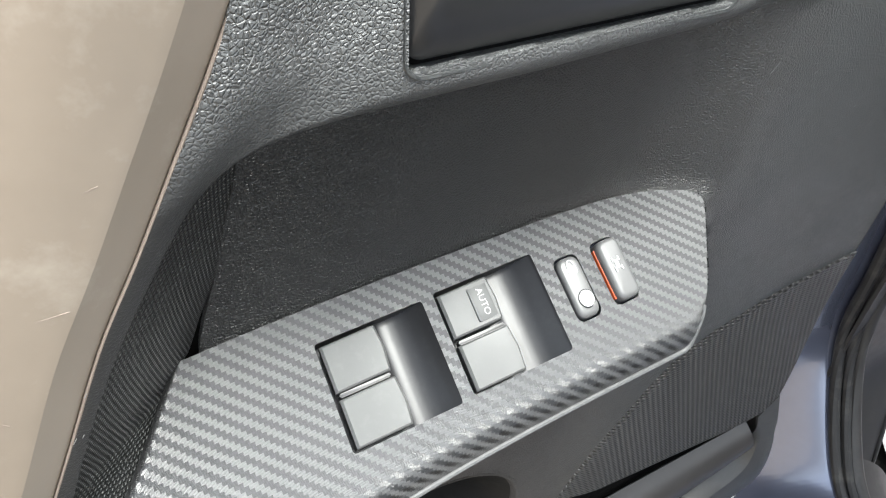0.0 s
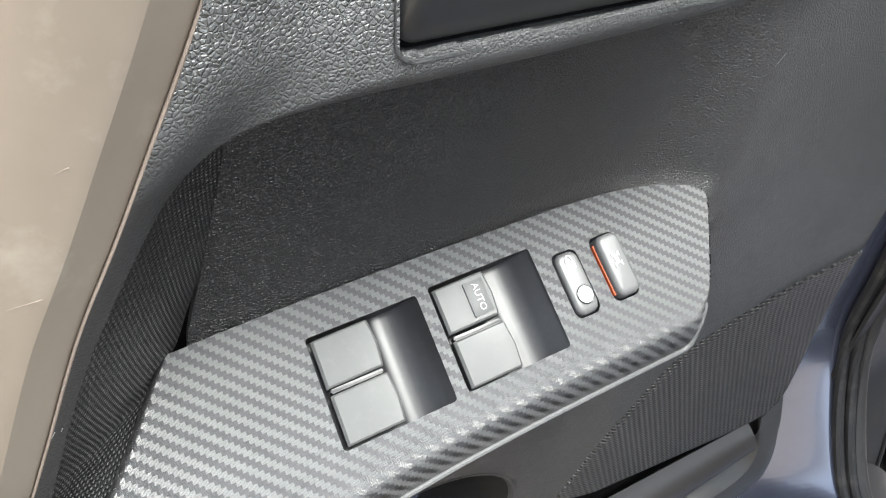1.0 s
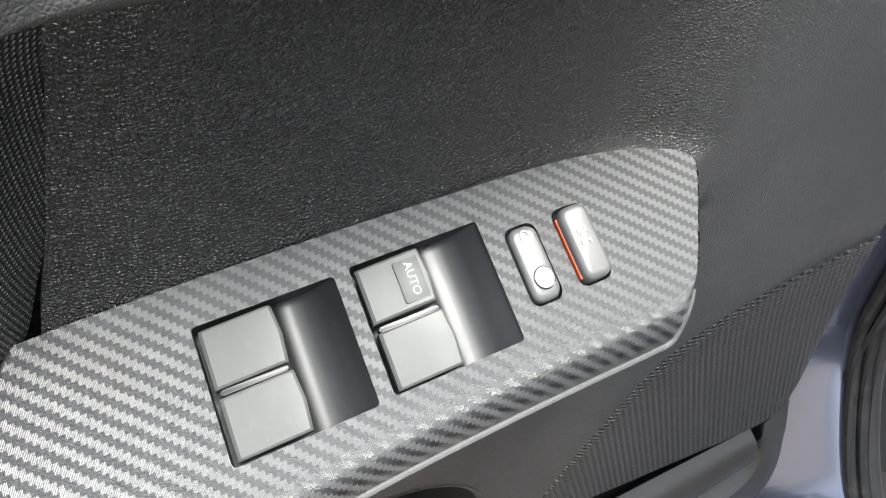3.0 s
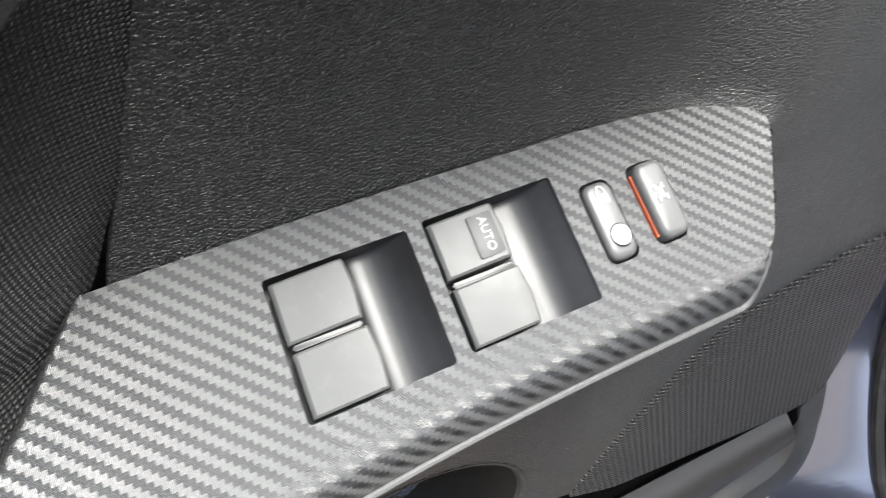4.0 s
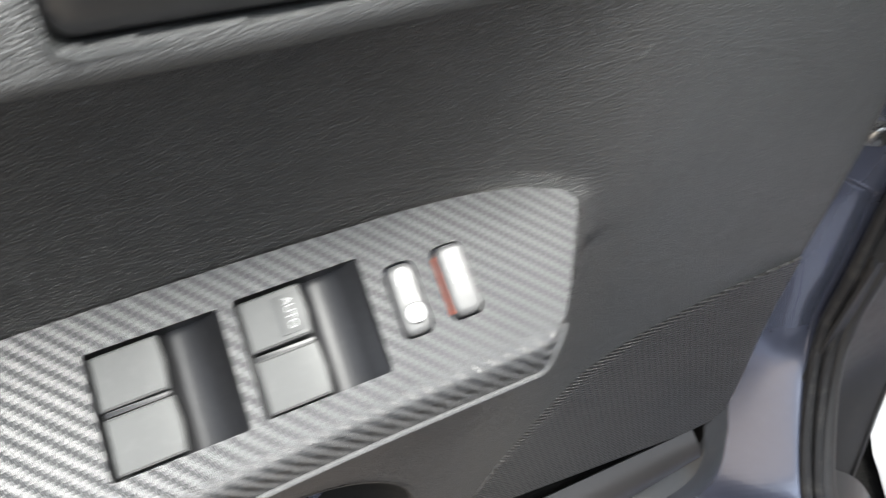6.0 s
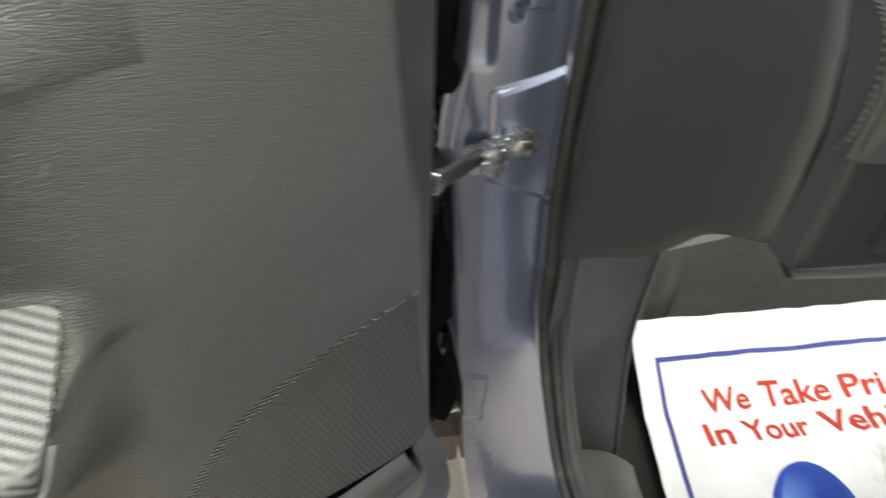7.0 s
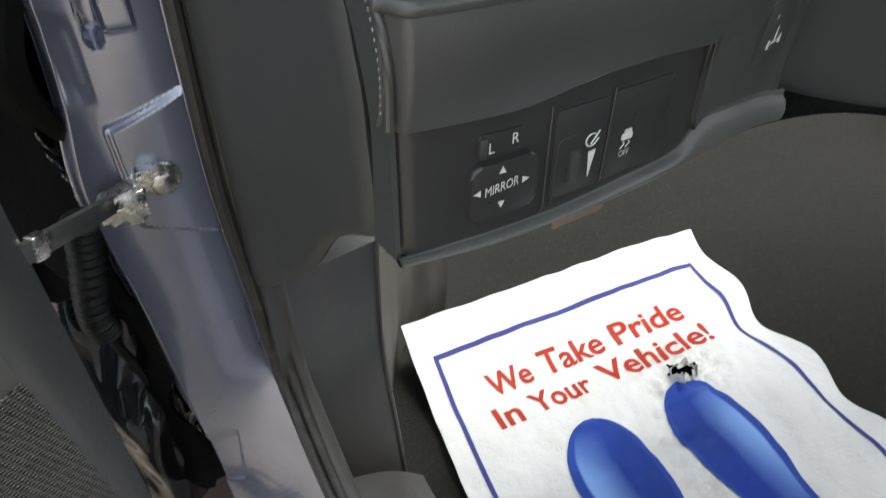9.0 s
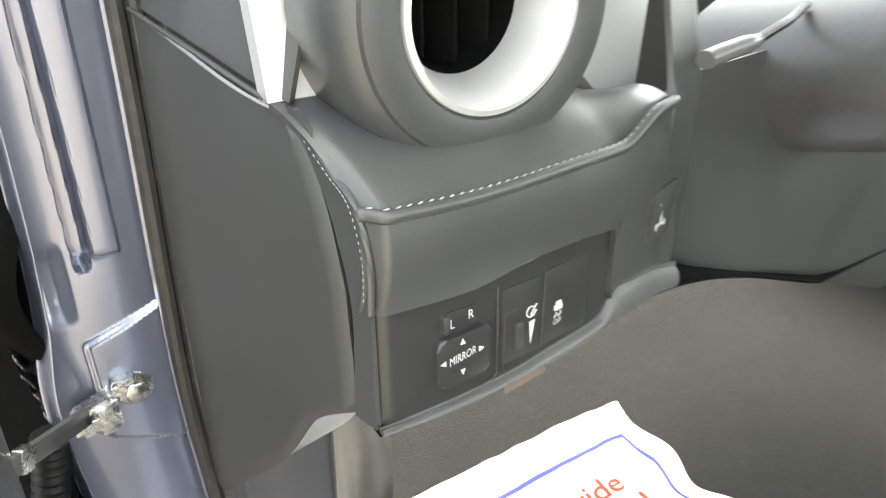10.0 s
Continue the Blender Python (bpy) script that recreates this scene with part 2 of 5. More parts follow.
M_SILVER = base_mat("satin_silver_trim", (0.62, 0.62, 0.62), 0.36, metal=0.5, vary=0.04, rvary=0.03)
M_STEEL = base_mat("zinc_plated_steel", (0.42, 0.42, 0.41), 0.25, metal=0.95, vary=0.5, vscale=60, fine=(300, 0.5, 0.001))
M_PAPER = base_mat("white_paper", (0.46, 0.46, 0.475), 0.7, vary=0.04, fine=(60, 0.5, 0.006), dust=((0.40, 0.37, 0.33), 0.3, 22))


def grimy(m, spots):
    """Brown-grey grime in patches on the paper, each (x, y, size, amount) in plan units."""
    nt = m.node_tree
    bs = nt.nodes["Principled BSDF"]
    obj = nt.nodes["Texture Coordinate"].outputs["Object"]
    mask = None
    for x, y, size, amount in spots:
        d = nt.nodes.new("ShaderNodeVectorMath")
        d.operation = 'DISTANCE'
        flat = nt.nodes.new("ShaderNodeVectorMath")
        flat.operation = 'MULTIPLY'
        flat.inputs[1].default_value = (1, 1, 0)
        nt.links.new(obj, flat.inputs[0])
        nt.links.new(flat.outputs[0], d.inputs[0])
        d.inputs[1].default_value = ((x - 0.95) * K, (y - 0.40) * K, 0)
        one = ramp_of(nt, d.outputs["Value"], size * K, 0.0, 0.0, amount)
        mask = one if mask is None else mth(nt, 'MAXIMUM', mask, one)
    fleck = ramp_of(nt, noise_of(nt, obj, 75, 6, 0.7), 0.42, 0.62)
    old = bs.inputs["Base Color"].links[0].from_socket
    nt.links.new(mix_col(nt, mth(nt, 'MULTIPLY', mask, fleck), old, (0.27, 0.25, 0.22)), bs.inputs["Base Color"])


grimy(M_PAPER, ((1.04, 0.515, 0.075, 1.0), (1.075, 0.525, 0.05, 0.9), (1.0, 0.545, 0.06, 0.7), (1.035, 0.570, 0.05, 0.6), (1.0, 0.495, 0.05, 0.9), (0.985, 0.46, 0.05, 0.8), (0.965, 0.42, 0.04, 0.7), (0.95, 0.36, 0.05, 0.6)))
M_NAVY = base_mat("navy_ink", (0.030, 0.034, 0.15), 0.7, spec=0.2, vary=0.1)
M_RED = base_mat("red_ink", (0.27, 0.018, 0.006), 0.7, spec=0.2, vary=0.12, dust=((0.5, 0.46, 0.42), 0.05, 60))


def sole_mat():
    """Printed blue with a soft pale sheen along one side of the toe."""
    m = base_mat("blue_ink", (0.005, 0.026, 0.19), 0.7, spec=0.2, vary=0.15, vscale=10, dust=((0.22, 0.26, 0.4), 0.05, 60))
    nt = m.node_tree
    bs = nt.nodes["Principled BSDF"]
    x, y = uv_split(nt)
    a = mth(nt, 'MULTIPLY', ramp_of(nt, x, 0.42, 0.84), ramp_of(nt, y, 0.03, 0.24))
    b = ramp_of(nt, y, 0.75, 0.35)
    old = bs.inputs["Base Color"].links[0].from_socket
    col = mix_col(nt, mth(nt, 'MULTIPLY', mth(nt, 'MULTIPLY', a, b), 0.62), old, (0.24, 0.41, 0.78))
    rim_ = mth(nt, 'ADD', ramp_of(nt, x, 0.075, 0.05), mth(nt, 'ADD', ramp_of(nt, x, 0.87, 0.90), ramp_of(nt, y, 0.02, 0.012)))
    rim_ = mth(nt, 'MINIMUM', rim_, 1.0)
    nt.links.new(mix_col(nt, rim_, col, (0.012, 0.04, 0.23)), bs.inputs["Base Color"])
    return m


M_SOLE = sole_mat()
M_CARPET = base_mat("black_carpet", (0.015, 0.0145, 0.014), 0.9, spec=0.2, fine=(900, 1.0, 0.003), dust=((0.10, 0.09, 0.08), 0.15, 160))
M_LINING = base_mat("brown_grey_lining", (0.055, 0.050, 0.044), 0.8, fine=(500, 0.6, 0.002))
M_GROUND = base_mat("tan_concrete", (0.19, 0.155, 0.12), 0.75, vscale=2.5, fine=(60, 0.4, 0.004), dust=((0.55, 0.5, 0.43), 0.3, 5))
M_LINER = base_mat("added_roof_grey", (0.5, 0.49, 0.47), 0.9, fine=(300, 0.3, 0.001))


# ---- shaping helpers ----
def knots(pts):
    """Smooth curve through (x, y) knots, flat beyond its ends and with no overshoot."""
    xs, ys = [p[0] for p in pts], [p[1] for p in pts]
    h = [b - a for a, b in zip(xs, xs[1:])]
    d = [(b - a) / k for a, b, k in zip(ys, ys[1:], h)]
    m = [d[0]] + [0 if a * b <= 0 else 2 * a * b / (a + b) for a, b in zip(d, d[1:])] + [d[-1]]

    def f(x):
        if x <= xs[0]:
            return ys[0]
        if x >= xs[-1]:
            return ys[-1]
        i = max(j for j in range(len(h)) if xs[j] <= x)
        t = (x - xs[i]) / h[i]
        return ((1 + 2 * t) * (1 - t) ** 2 * ys[i] + t * (1 - t) ** 2 * h[i] * m[i]
                + t * t * (3 - 2 * t) * ys[i + 1] + t * t * (t - 1) * h[i] * m[i + 1])
    return f


def curve_through(pts, count):
    """count points along a Catmull-Rom curve through pts (tuples of any length)."""
    p = [Vector(q) for q in pts]
    p = [2 * p[0] - p[1], *p, 2 * p[-1] - p[-2]]
    out = []
    for k in range(count):
        s = k / (count - 1) * (len(pts) - 1)
        i = min(int(s), len(pts) - 2)
        t = s - i
        a, b, c, d = p[i:i + 4]
        out.append(0.5 * (2 * b + (c - a) * t + (2 * a - 5 * b + 4 * c - d) * t * t + (3 * b - a - 3 * c + d) * t ** 3))
    return out


def ease(x):
    x = max(0.0, min(1.0, x))
    return x * x * (3 - 2 * x)


def lerp(a, b, t):
    return a + (b - a) * t


def sheet(f, rows, cols, uvf=None, skip=None):
    """A grid of quads; f(v, w) gives the place for v, w from 0 to 1."""
    bm = bmesh.new()
    uv = bm.loops.layers.uv.new("UVMap")
    grid = [[bm.verts.new(f(i / rows, j / cols)) for j in range(cols + 1)] for i in range(rows + 1)]
    for i in range(rows):
        for j in range(cols):
            if skip and skip((i + 0.5) / rows, (j + 0.5) / cols):
                continue
            fc = bm.faces.new((grid[i][j], grid[i][j + 1], grid[i + 1][j + 1], grid[i + 1][j]))
            if uvf:
                for lp, (a, b) in zip(fc.loops, ((i, j), (i, j + 1), (i + 1, j + 1), (i + 1, j))):
                    lp[uv].uv = uvf(a / rows, b / cols)
    return bm


def sweep(points, radius, sides=10, flat=1.0, caps=True):
    """A tube along points; radius is a number or a function of 0..1; flat squashes it along its second axis."""
    bm = bmesh.new()
    pts = [Vector(p) for p in points]
    rings = []
    up = Vector((0.13, 0.31, 0.94))
    for i, p in enumerate(pts):
        d = (pts[min(i + 1, len(pts) - 1)] - pts[max(i - 1, 0)]).normalized()
        a = d.cross(up).normalized()
        b = a.cross(d)
        r = radius(i / (len(pts) - 1)) if callable(radius) else radius
        rings.append([bm.verts.new(p + a * math.cos(k * math.tau / sides) * r + b * math.sin(k * math.tau / sides) * r * flat)
                      for k in range(sides)])
    for q, r in zip(rings, rings[1:]):
        for k in range(sides):
            bm.faces.new((q[k], q[(k + 1) % sides], r[(k + 1) % sides], r[k]))
    if caps:
        bm.faces.new(rings[0])
        bm.faces.new(rings[-1])
    return bm


def prism(outline, low, high, place, bevel=0.0, steps=2):
    """A plate with that outline between two heights; place(a, b, h) sets each corner in the plan; its top edge is rounded."""
    bm = bmesh.new()
    lowv = [bm.verts.new((a, b, low)) for a, b in outline]
    highv = [bm.verts.new((a, b, high)) for a, b in outline]
    bm.faces.new(list(reversed(lowv)))
    top = bm.faces.new(highv)
    n = len(outline)
    for i in range(n):
        bm.faces.new((lowv[i], lowv[(i + 1) % n], highv[(i + 1) % n], highv[i]))
    if bevel:
        bmesh.ops.bevel(bm, geom=list(top.edges), offset=bevel, segments=steps, affect='EDGES', profile=0.5, clamp_overlap=True)
    for v in bm.verts:
        v.co = place(*v.co)
    bmesh.ops.recalc_face_normals(bm, faces=bm.faces)
    return bm


def rounded(a0, b0, a1, b1, r, k=5):
    """Outline of a rectangle with round corners."""
    out = []
    for cx, cy, s in ((a1 - r, b1 - r, 0), (a0 + r, b1 - r, 1), (a0 + r, b0 + r, 2), (a1 - r, b0 + r, 3)):
        for i in range(k + 1):
            t = (s + i / k) * math.pi / 2
            out.append((cx + r * math.cos(t), cy + r * math.sin(t)))
    return out


def join(*bms):
    out = bms[0]
    for b in bms[1:]:
        me = bpy.data.meshes.new("tmp")
        b.to_mesh(me)
        out.from_mesh(me)
        bpy.data.meshes.remove(me)
        b.free()
    return out


def lettering(body, size, place, depth=0.0, align='CENTER', bold=0.0):
    """Built-in font as a mesh; place(x, y, h) sets each corner in the plan."""
    cu = bpy.data.curves.new("tmp", 'FONT')
    cu.body, cu.size, cu.align_x, cu.align_y, cu.extrude, cu.resolution_u = body, size, align, 'CENTER', depth, 3
    cu.offset = bold
    ob = new("tmp", cu)
    bpy.context.view_layer.update()
    me = bpy.data.meshes.new_from_object(ob.evaluated_get(bpy.context.evaluated_depsgraph_get()))
    bm = bmesh.new()
    bm.from_mesh(me)
    bpy.data.objects.remove(ob)
    bpy.data.curves.remove(cu)
    bpy.data.meshes.remove(me)
    for v in bm.verts:
        v.co = place(*v.co)
    return bm


BASES = {}


def thing(name, base, label, category, group="", kind=""):
    """An empty at the thing's base (plan units)."""
    e = new(name)
    e.location = Vector(base) * K
    e.empty_display_size = 0.05
    BASES[e.name] = Vector(base) * K
    return tagged(e, label, category, group, kind)


def part(name, bm, material, parent=None, label="", thick=0.0, sharp=35, turn=False):
    """Links a bmesh (plan units) as one mesh object under a thing or part."""
    base = BASES[parent.name] if parent else Vector()
    for v in bm.verts:
        v.co = v.co * K - base
    if turn:
        bmesh.ops.reverse_faces(bm, faces=bm.faces)
    bm.edges.index_update()
    rim_edges = [e.index for e in bm.edges if e.is_boundary]
    me = bpy.data.meshes.new(name)
    bm.to_mesh(me)
    bm.free()
    me.polygons.foreach_set("use_smooth", [True] * len(me.polygons))
    me.set_sharp_from_angle(angle=radians(sharp))
    for i in rim_edges:
        me.edges[i].use_edge_sharp = True
    me.materials.append(material)
    ob = new(name, me)
    if parent:
        ob.parent = parent
        BASES[ob.name] = base
    if thick:
        s = ob.modifiers.new("thickness", 'SOLIDIFY')
        s.thickness, s.offset = thick * K, -1
    if label:
        tagged(ob, label)
    return ob


# ---- ground and the closed cabin round the view ----
def box_sheet(a, b, c, d):
    return sheet(lambda v, w: lerp(lerp(Vector(a), Vector(b), w), lerp(Vector(d), Vector(c), w), v), 2, 2)


gd = part("ground", sheet(lambda v, w: Vector((lerp(-400, 400, w), lerp(-400, 400, v), -0.02)), 20, 20), M_GROUND)
tagged(gd, "tan sunlit concrete ground under the car", "ground", kind="structure")
# roof out of view, added to keep skylight off the footwell
rf = part("ceiling", box_sheet((0.55, -1.6, 1.86), (2.2, -1.6, 1.86), (2.2, 0.55, 1.86), (0.55, 0.55, 1.86)), M_LINER, thick=0.03)
tagged(rf, "unseen grey car roof added to shade the cabin", "ceiling", kind="structure")
# plain unseen walls, added to close the cabin
wl = part("wall_east", box_sheet((2.2, 1.2, 0.3), (2.2, -1.6, 0.3), (2.2, -1.6, 1.2), (2.2, 1.2, 1.2)), M_PLASTIC, thick=0.04)
tagged(wl, "dark lower inner side of the car cabin", "wall", kind="structure")
wl = part("wall_south", box_sheet((2.2, -1.6, 0.3), (0.55, -1.6, 0.3), (0.55, -1.6, 1.3), (2.2, -1.6, 1.3)), M_PLASTIC, thick=0.04)
tagged(wl, "dark rear end of the car cabin", "wall", kind="structure")

# ---- the open door: places along it (u), out of it (n) and up (z) ----
D_O = Vector((0.005, 0.215, 0.0))
D_U = Vector((math.cos(ANG), math.sin(ANG), 0))
D_N = Vector((math.sin(ANG), -math.cos(ANG), 0))


def dv(u, n, z):
    return D_O + D_U * u + D_N * n + Vector((0, 0, z))


PL_N = (D_U * -0.0942 + D_N * 0.5872 + Vector((0, 0, 1))).normalized()


def pv(u, n, h=0.0):
    """On the tilted switch panel: u along, n across, h above it."""
    return dv(u, n, 1.009 + 0.0942 * u - 0.5872 * n) + PL_N * h


arm_profile = knots([(0.55, -0.022), (0.80, -0.020), (0.87, -0.012), (0.90, 0.008), (0.93, 0.032), (0.955, 0.0405), (0.9805, 0.040),
                     (0.993, 0.020), (1.005, 0.0), (1.0155, -0.018), (1.022, -0.019), (1.05, -0.017), (1.09, -0.0125),
                     (1.12, -0.008), (1.16, -0.005)])
end_profile = knots([(0.55, -0.016), (0.85, -0.012), (0.95, -0.004), (1.05, 0.003), (1.15, 0.006), (1.26, 0.004)])
end_tail = knots([(0.24, 0.0), (0.33, 0.003), (0.40, 0.0065)])
ridge = knots([(-0.05, 1.100), (-0.036, 1.121), (-0.024, 1.1285), (0.0, 1.1315), (0.05, 1.133), (0.16, 1.135), (0.30, 1.125), (0.432, 1.11)])
seam = knots([(0.95, -0.20), (0.992, -0.15), (1.006, -0.052), (1.011, -0.0520), (1.03, -0.0435), (1.06, -0.0310), (1.08, -0.0250), (1.10, -0.0195), (1.12, -0.015), (1.14, -0.012)])


def mid_n(u, z):
    zz = z - 0.0942 * min(u, 0.21)
    w = ease((u - 0.172) / 0.055)
    return lerp(arm_profile(zz), end_profile(z), w) + end_tail(u)


pocket_line = knots([(-0.2, 0.74), (0.19, 0.727), (0.26, 0.7215), (0.347, 0.7213), (0.395, 0.7275), (0.4105, 0.7465)])
front_edge = knots([(0.55, 0.422), (0.67, 0.416), (0.747, 0.410), (0.83, 0.404), (0.92, 0.3955), (1.025, 0.387), (1.075, 0.380), (1.12, 0.375), (1.28, 0.362)])

door = thing("door_1", dv(0.2, -0.08, 0.40), "open car door with black grained trim and carbon-look switch panel", "car door", kind="structure")


def mid_at(v, w):
    z0 = lerp(0.56, 1.135, v)
    u = lerp(seam(z0), front_edge(z0), w)
    z = lerp(0.56, ridge(u) + 0.0006, v)
    return u, z


def mid_skip(v, w):
    u, z = mid_at(v, w)
    zz = z - 0.0942 * u
    if -0.03 < u < 0.168 and 0.9760 < zz < 1.0122:
        return True
    if ((u - 0.065) / 0.0815) ** 2 + ((z - 0.757) / 0.0670) ** 2 < 1:
        return True
    return z < pocket_line(u) and u > -0.2


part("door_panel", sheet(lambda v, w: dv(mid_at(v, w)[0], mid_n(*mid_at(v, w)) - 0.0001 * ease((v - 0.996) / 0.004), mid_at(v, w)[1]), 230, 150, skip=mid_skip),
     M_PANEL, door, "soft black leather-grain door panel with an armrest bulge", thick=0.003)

# upper panel that runs down into the side of the pull grip
inner = curve_through([(-0.122, 0.95), (-0.1045, 0.9936), (-0.0840, 1.045), (-0.0690, 1.0765), (-0.0510, 1.107), (-0.0400, 1.1205), (-0.025, 1.1285),
                       (0.0, 1.1315), (0.05, 1.133), (0.16, 1.135), (0.29, 1.126), (0.375, 1.120)], 150)
inner = [Vector((p.x, lerp(p.y, ridge(p.x), ease((p.x - 0.0) / 0.05)) - 0.0028 * ease((p.x + 0.08) / 0.04) * (1 - ease((p.x - 0.15) / 0.04)))) for p in inner]
outer = curve_through([(-0.1322, 0.95), (-0.1138, 0.99), (-0.0912, 1.04), (-0.0719, 1.083), (-0.0562, 1.112), (-0.0434, 1.137), (-0.0292, 1.165),
                       (-0.0058, 1.22), (0.05, 1.28), (0.16, 1.28), (0.29, 1.28), (0.362, 1.28)], 150)
grip_u = knots([(0.9, -0.1548), (0.95, -0.1322), (0.99, -0.1138), (1.04, -0.0912), (1.083, -0.0719), (1.112, -0.0562), (1.137, -0.0434), (1.165, -0.0292), (1.3, 0.033)])
top_n = knots([(0.08, 0.026), (0.18, 0.021), (0.26, 0.013), (0.34, 0.0095), (0.375, 0.008)])


def grip_n(z):
    return 0.0356 + 0.0698 * (z - 1.1)


def up_n(u, z):
    d = max(0.0, u - grip_u(z))
    return top_n(u) + (grip_n(z) - 0.025) * math.exp(-(d / lerp(0.013, 0.026, ease((z - 1.115) / 0.04))) ** 2)


def up_at(v, w):
    i = min(int(w * 149), 148)
    t = w * 149 - i
    a = lerp(inner[i], inner[i + 1], t)
    b = lerp(outer[i], outer[i + 1], t)
    u, z = lerp(a, b, v)
    n = up_n(u, z)
    k = 1 - ease((u - 0.165) / 0.10)
    roll = max(0.0, 1 - v / 0.06)
    n -= (0.0060 * roll ** 2.2) * (1 - ease((u - 0.14) / 0.10))
    if u > 0.165:
        n = lerp(n, mid_n(u, z), 1 - k)
    return u, n, z


def bowl_skip(v, w):
    u, n, z = up_at(v, w)
    return 0.0272 < u < 0.1633 and 1.1425 < z < 1.262


split = next(i for i, p in enumerate(inner) if p.x > 0.262) / 149
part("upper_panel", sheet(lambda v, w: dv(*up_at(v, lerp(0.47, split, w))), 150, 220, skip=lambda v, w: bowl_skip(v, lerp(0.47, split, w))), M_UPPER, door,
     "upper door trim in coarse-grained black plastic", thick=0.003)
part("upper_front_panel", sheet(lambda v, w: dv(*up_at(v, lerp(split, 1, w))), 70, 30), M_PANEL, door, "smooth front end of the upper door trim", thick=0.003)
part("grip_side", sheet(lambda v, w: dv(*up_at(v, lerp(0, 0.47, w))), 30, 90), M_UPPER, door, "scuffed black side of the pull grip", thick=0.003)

# front end face of the door and its painted shell
def end_at(v, w):
    z = lerp(0.56, 1.28, v)
    fe = front_edge(z)
    n0 = mid_n(fe, z)
    if w < 0.8:
        k = w / 0.8
        return dv(lerp(fe - 0.0012, 0.441, k), lerp(n0 + 0.0004, -0.050, k ** 1.25), z)
    k = (w - 0.8) / 0.2
    return dv(lerp(0.441, 0.436, k), lerp(-0.050, -0.090, k), z)


part("end_trim", sheet(end_at, 60, 20),
     M_PLASTIC, door, "black end trim beside the hinges", thick=0.002)
part("shell", prism(rounded(-0.62, 0.42, 0.432, 1.24, 0.03), 0.0, 0.09, lambda a, b, h: dv(a, -0.15 + h, b), 0.006), M_BLUE, door,
     "dark blue painted outer shell")

# pull grip with its champagne face
FACET = 0.0130


def grip_face(v, w):
    z = lerp(0.90, 1.30, v)
    u = grip_u(z)
    a = w * 0.085
    n = grip_n(z) + (0.0085 * a / FACET if a < FACET else 0.0085 + 0.002 * math.sin(min(1, (a - FACET) / 0.05) * math.pi) - 0.12 * (a - FACET) - 0.35 * max(0, a - 0.05))
    tip = max(0.0, 1 - a / 0.0025)
    return dv(u - a * 0.92, n - 0.0016 * tip * tip, z + a * 0.40)


part("grip_cover", sheet(lambda v, w: grip_face(v, 1 - w), 60, 60), M_CHAMP, door, "champagne painted pull grip with fine scratches", thick=0.004, sharp=20)
part("grip_seam", sweep([dv(grip_u(z) - 0.0003, grip_n(z) + 0.0004, z) for z in np.linspace(0.90, 1.30, 50)], 0.0006, 6), M_EDGE, door, "pale parting line of the grip")
rng = random.Random(5)
for du, z0, ln, tilt in ((0.0145, 1.1005, 0.012, 0.5), (0.018, 1.135, 0.004, 0.9), (0.02, 1.062, 0.006, -0.3)):
    pts = []
    for i in range(7):
        s = i / 6
        z = z0 - s * ln * tilt
        a = du + s * ln + rng.uniform(-0.0003, 0.0003)
        n = grip_n(z) + 0.0083 + 0.002 * math.sin(min(1, max(0, a - FACET) / 0.05) * math.pi) - 0.12 * max(0, a - FACET) - 0.65 * max(0, FACET - a)
        pts.append(dv(grip_u(z) - a * 0.92, n, z + a * 0.40))
    part("scratch", sweep(pts, lambda s: 0.0004 * (1.2 - s), 5, 0.3), M_EDGE, door)

for z, r in ((1.034, 0.0007), (1.058, 0.0006), (1.088, 0.0009), (1.112, 0.0006), (1.131, 0.0008), (1.139, 0.0005), (1.158, 0.0006)):
    part("chip", sweep([dv(grip_u(z) + 0.0012, grip_n(z), z), dv(grip_u(z + r) + 0.0010, grip_n(z) + 0.0006, z + 1.6 * r)], r * 0.6, 8, 0.6), M_PALE, door)
for u, z, ln in ((-0.022, 1.160, 0.0035), (-0.0195, 1.1585, 0.002), (-0.083, 1.0665, 0.0030), (-0.0815, 1.0640, 0.0016), (-0.0895, 1.0440, 0.0024), (-0.0865, 1.0455, 0.0012)):
    part("scuff", sweep([dv(u, up_n(u, z) + 0.0004, z), dv(u + 0.6 * ln, up_n(u + 0.6 * ln, z + ln) + 0.0004, z + ln)], 0.0002, 5, 0.5), M_PALE, door)

for u, z, ln in ((0.2225, 1.0935, 0.0060), (0.255, 1.088, 0.0012), (0.30, 1.06, 0.0010)):
    part("scuff", sweep([dv(u, mid_n(u, z) + 0.0004, z), dv(u + 0.5 * ln, mid_n(u + 0.5 * ln, z + ln) + 0.0006, z + ln)], 0.0002, 5, 0.5), M_PALE, door)

# woven cloth strip in the hollow beside the grip, with a leather piece at its foot
cloth_l = knots([(0.95, -0.122), (0.9936, -0.1045), (1.045, -0.0840), (1.0765, -0.0690), (1.107, -0.0510), (1.1205, -0.0400), (1.14, -0.022)])
cloth_r = knots([(0.93, -0.105), (0.97, -0.086), (0.985, -0.078), (1.0, -0.064), (1.011, -0.0520), (1.03, -0.0435), (1.06, -0.0310), (1.08, -0.0250), (1.10, -0.0195), (1.12, -0.015), (1.14, -0.012)])


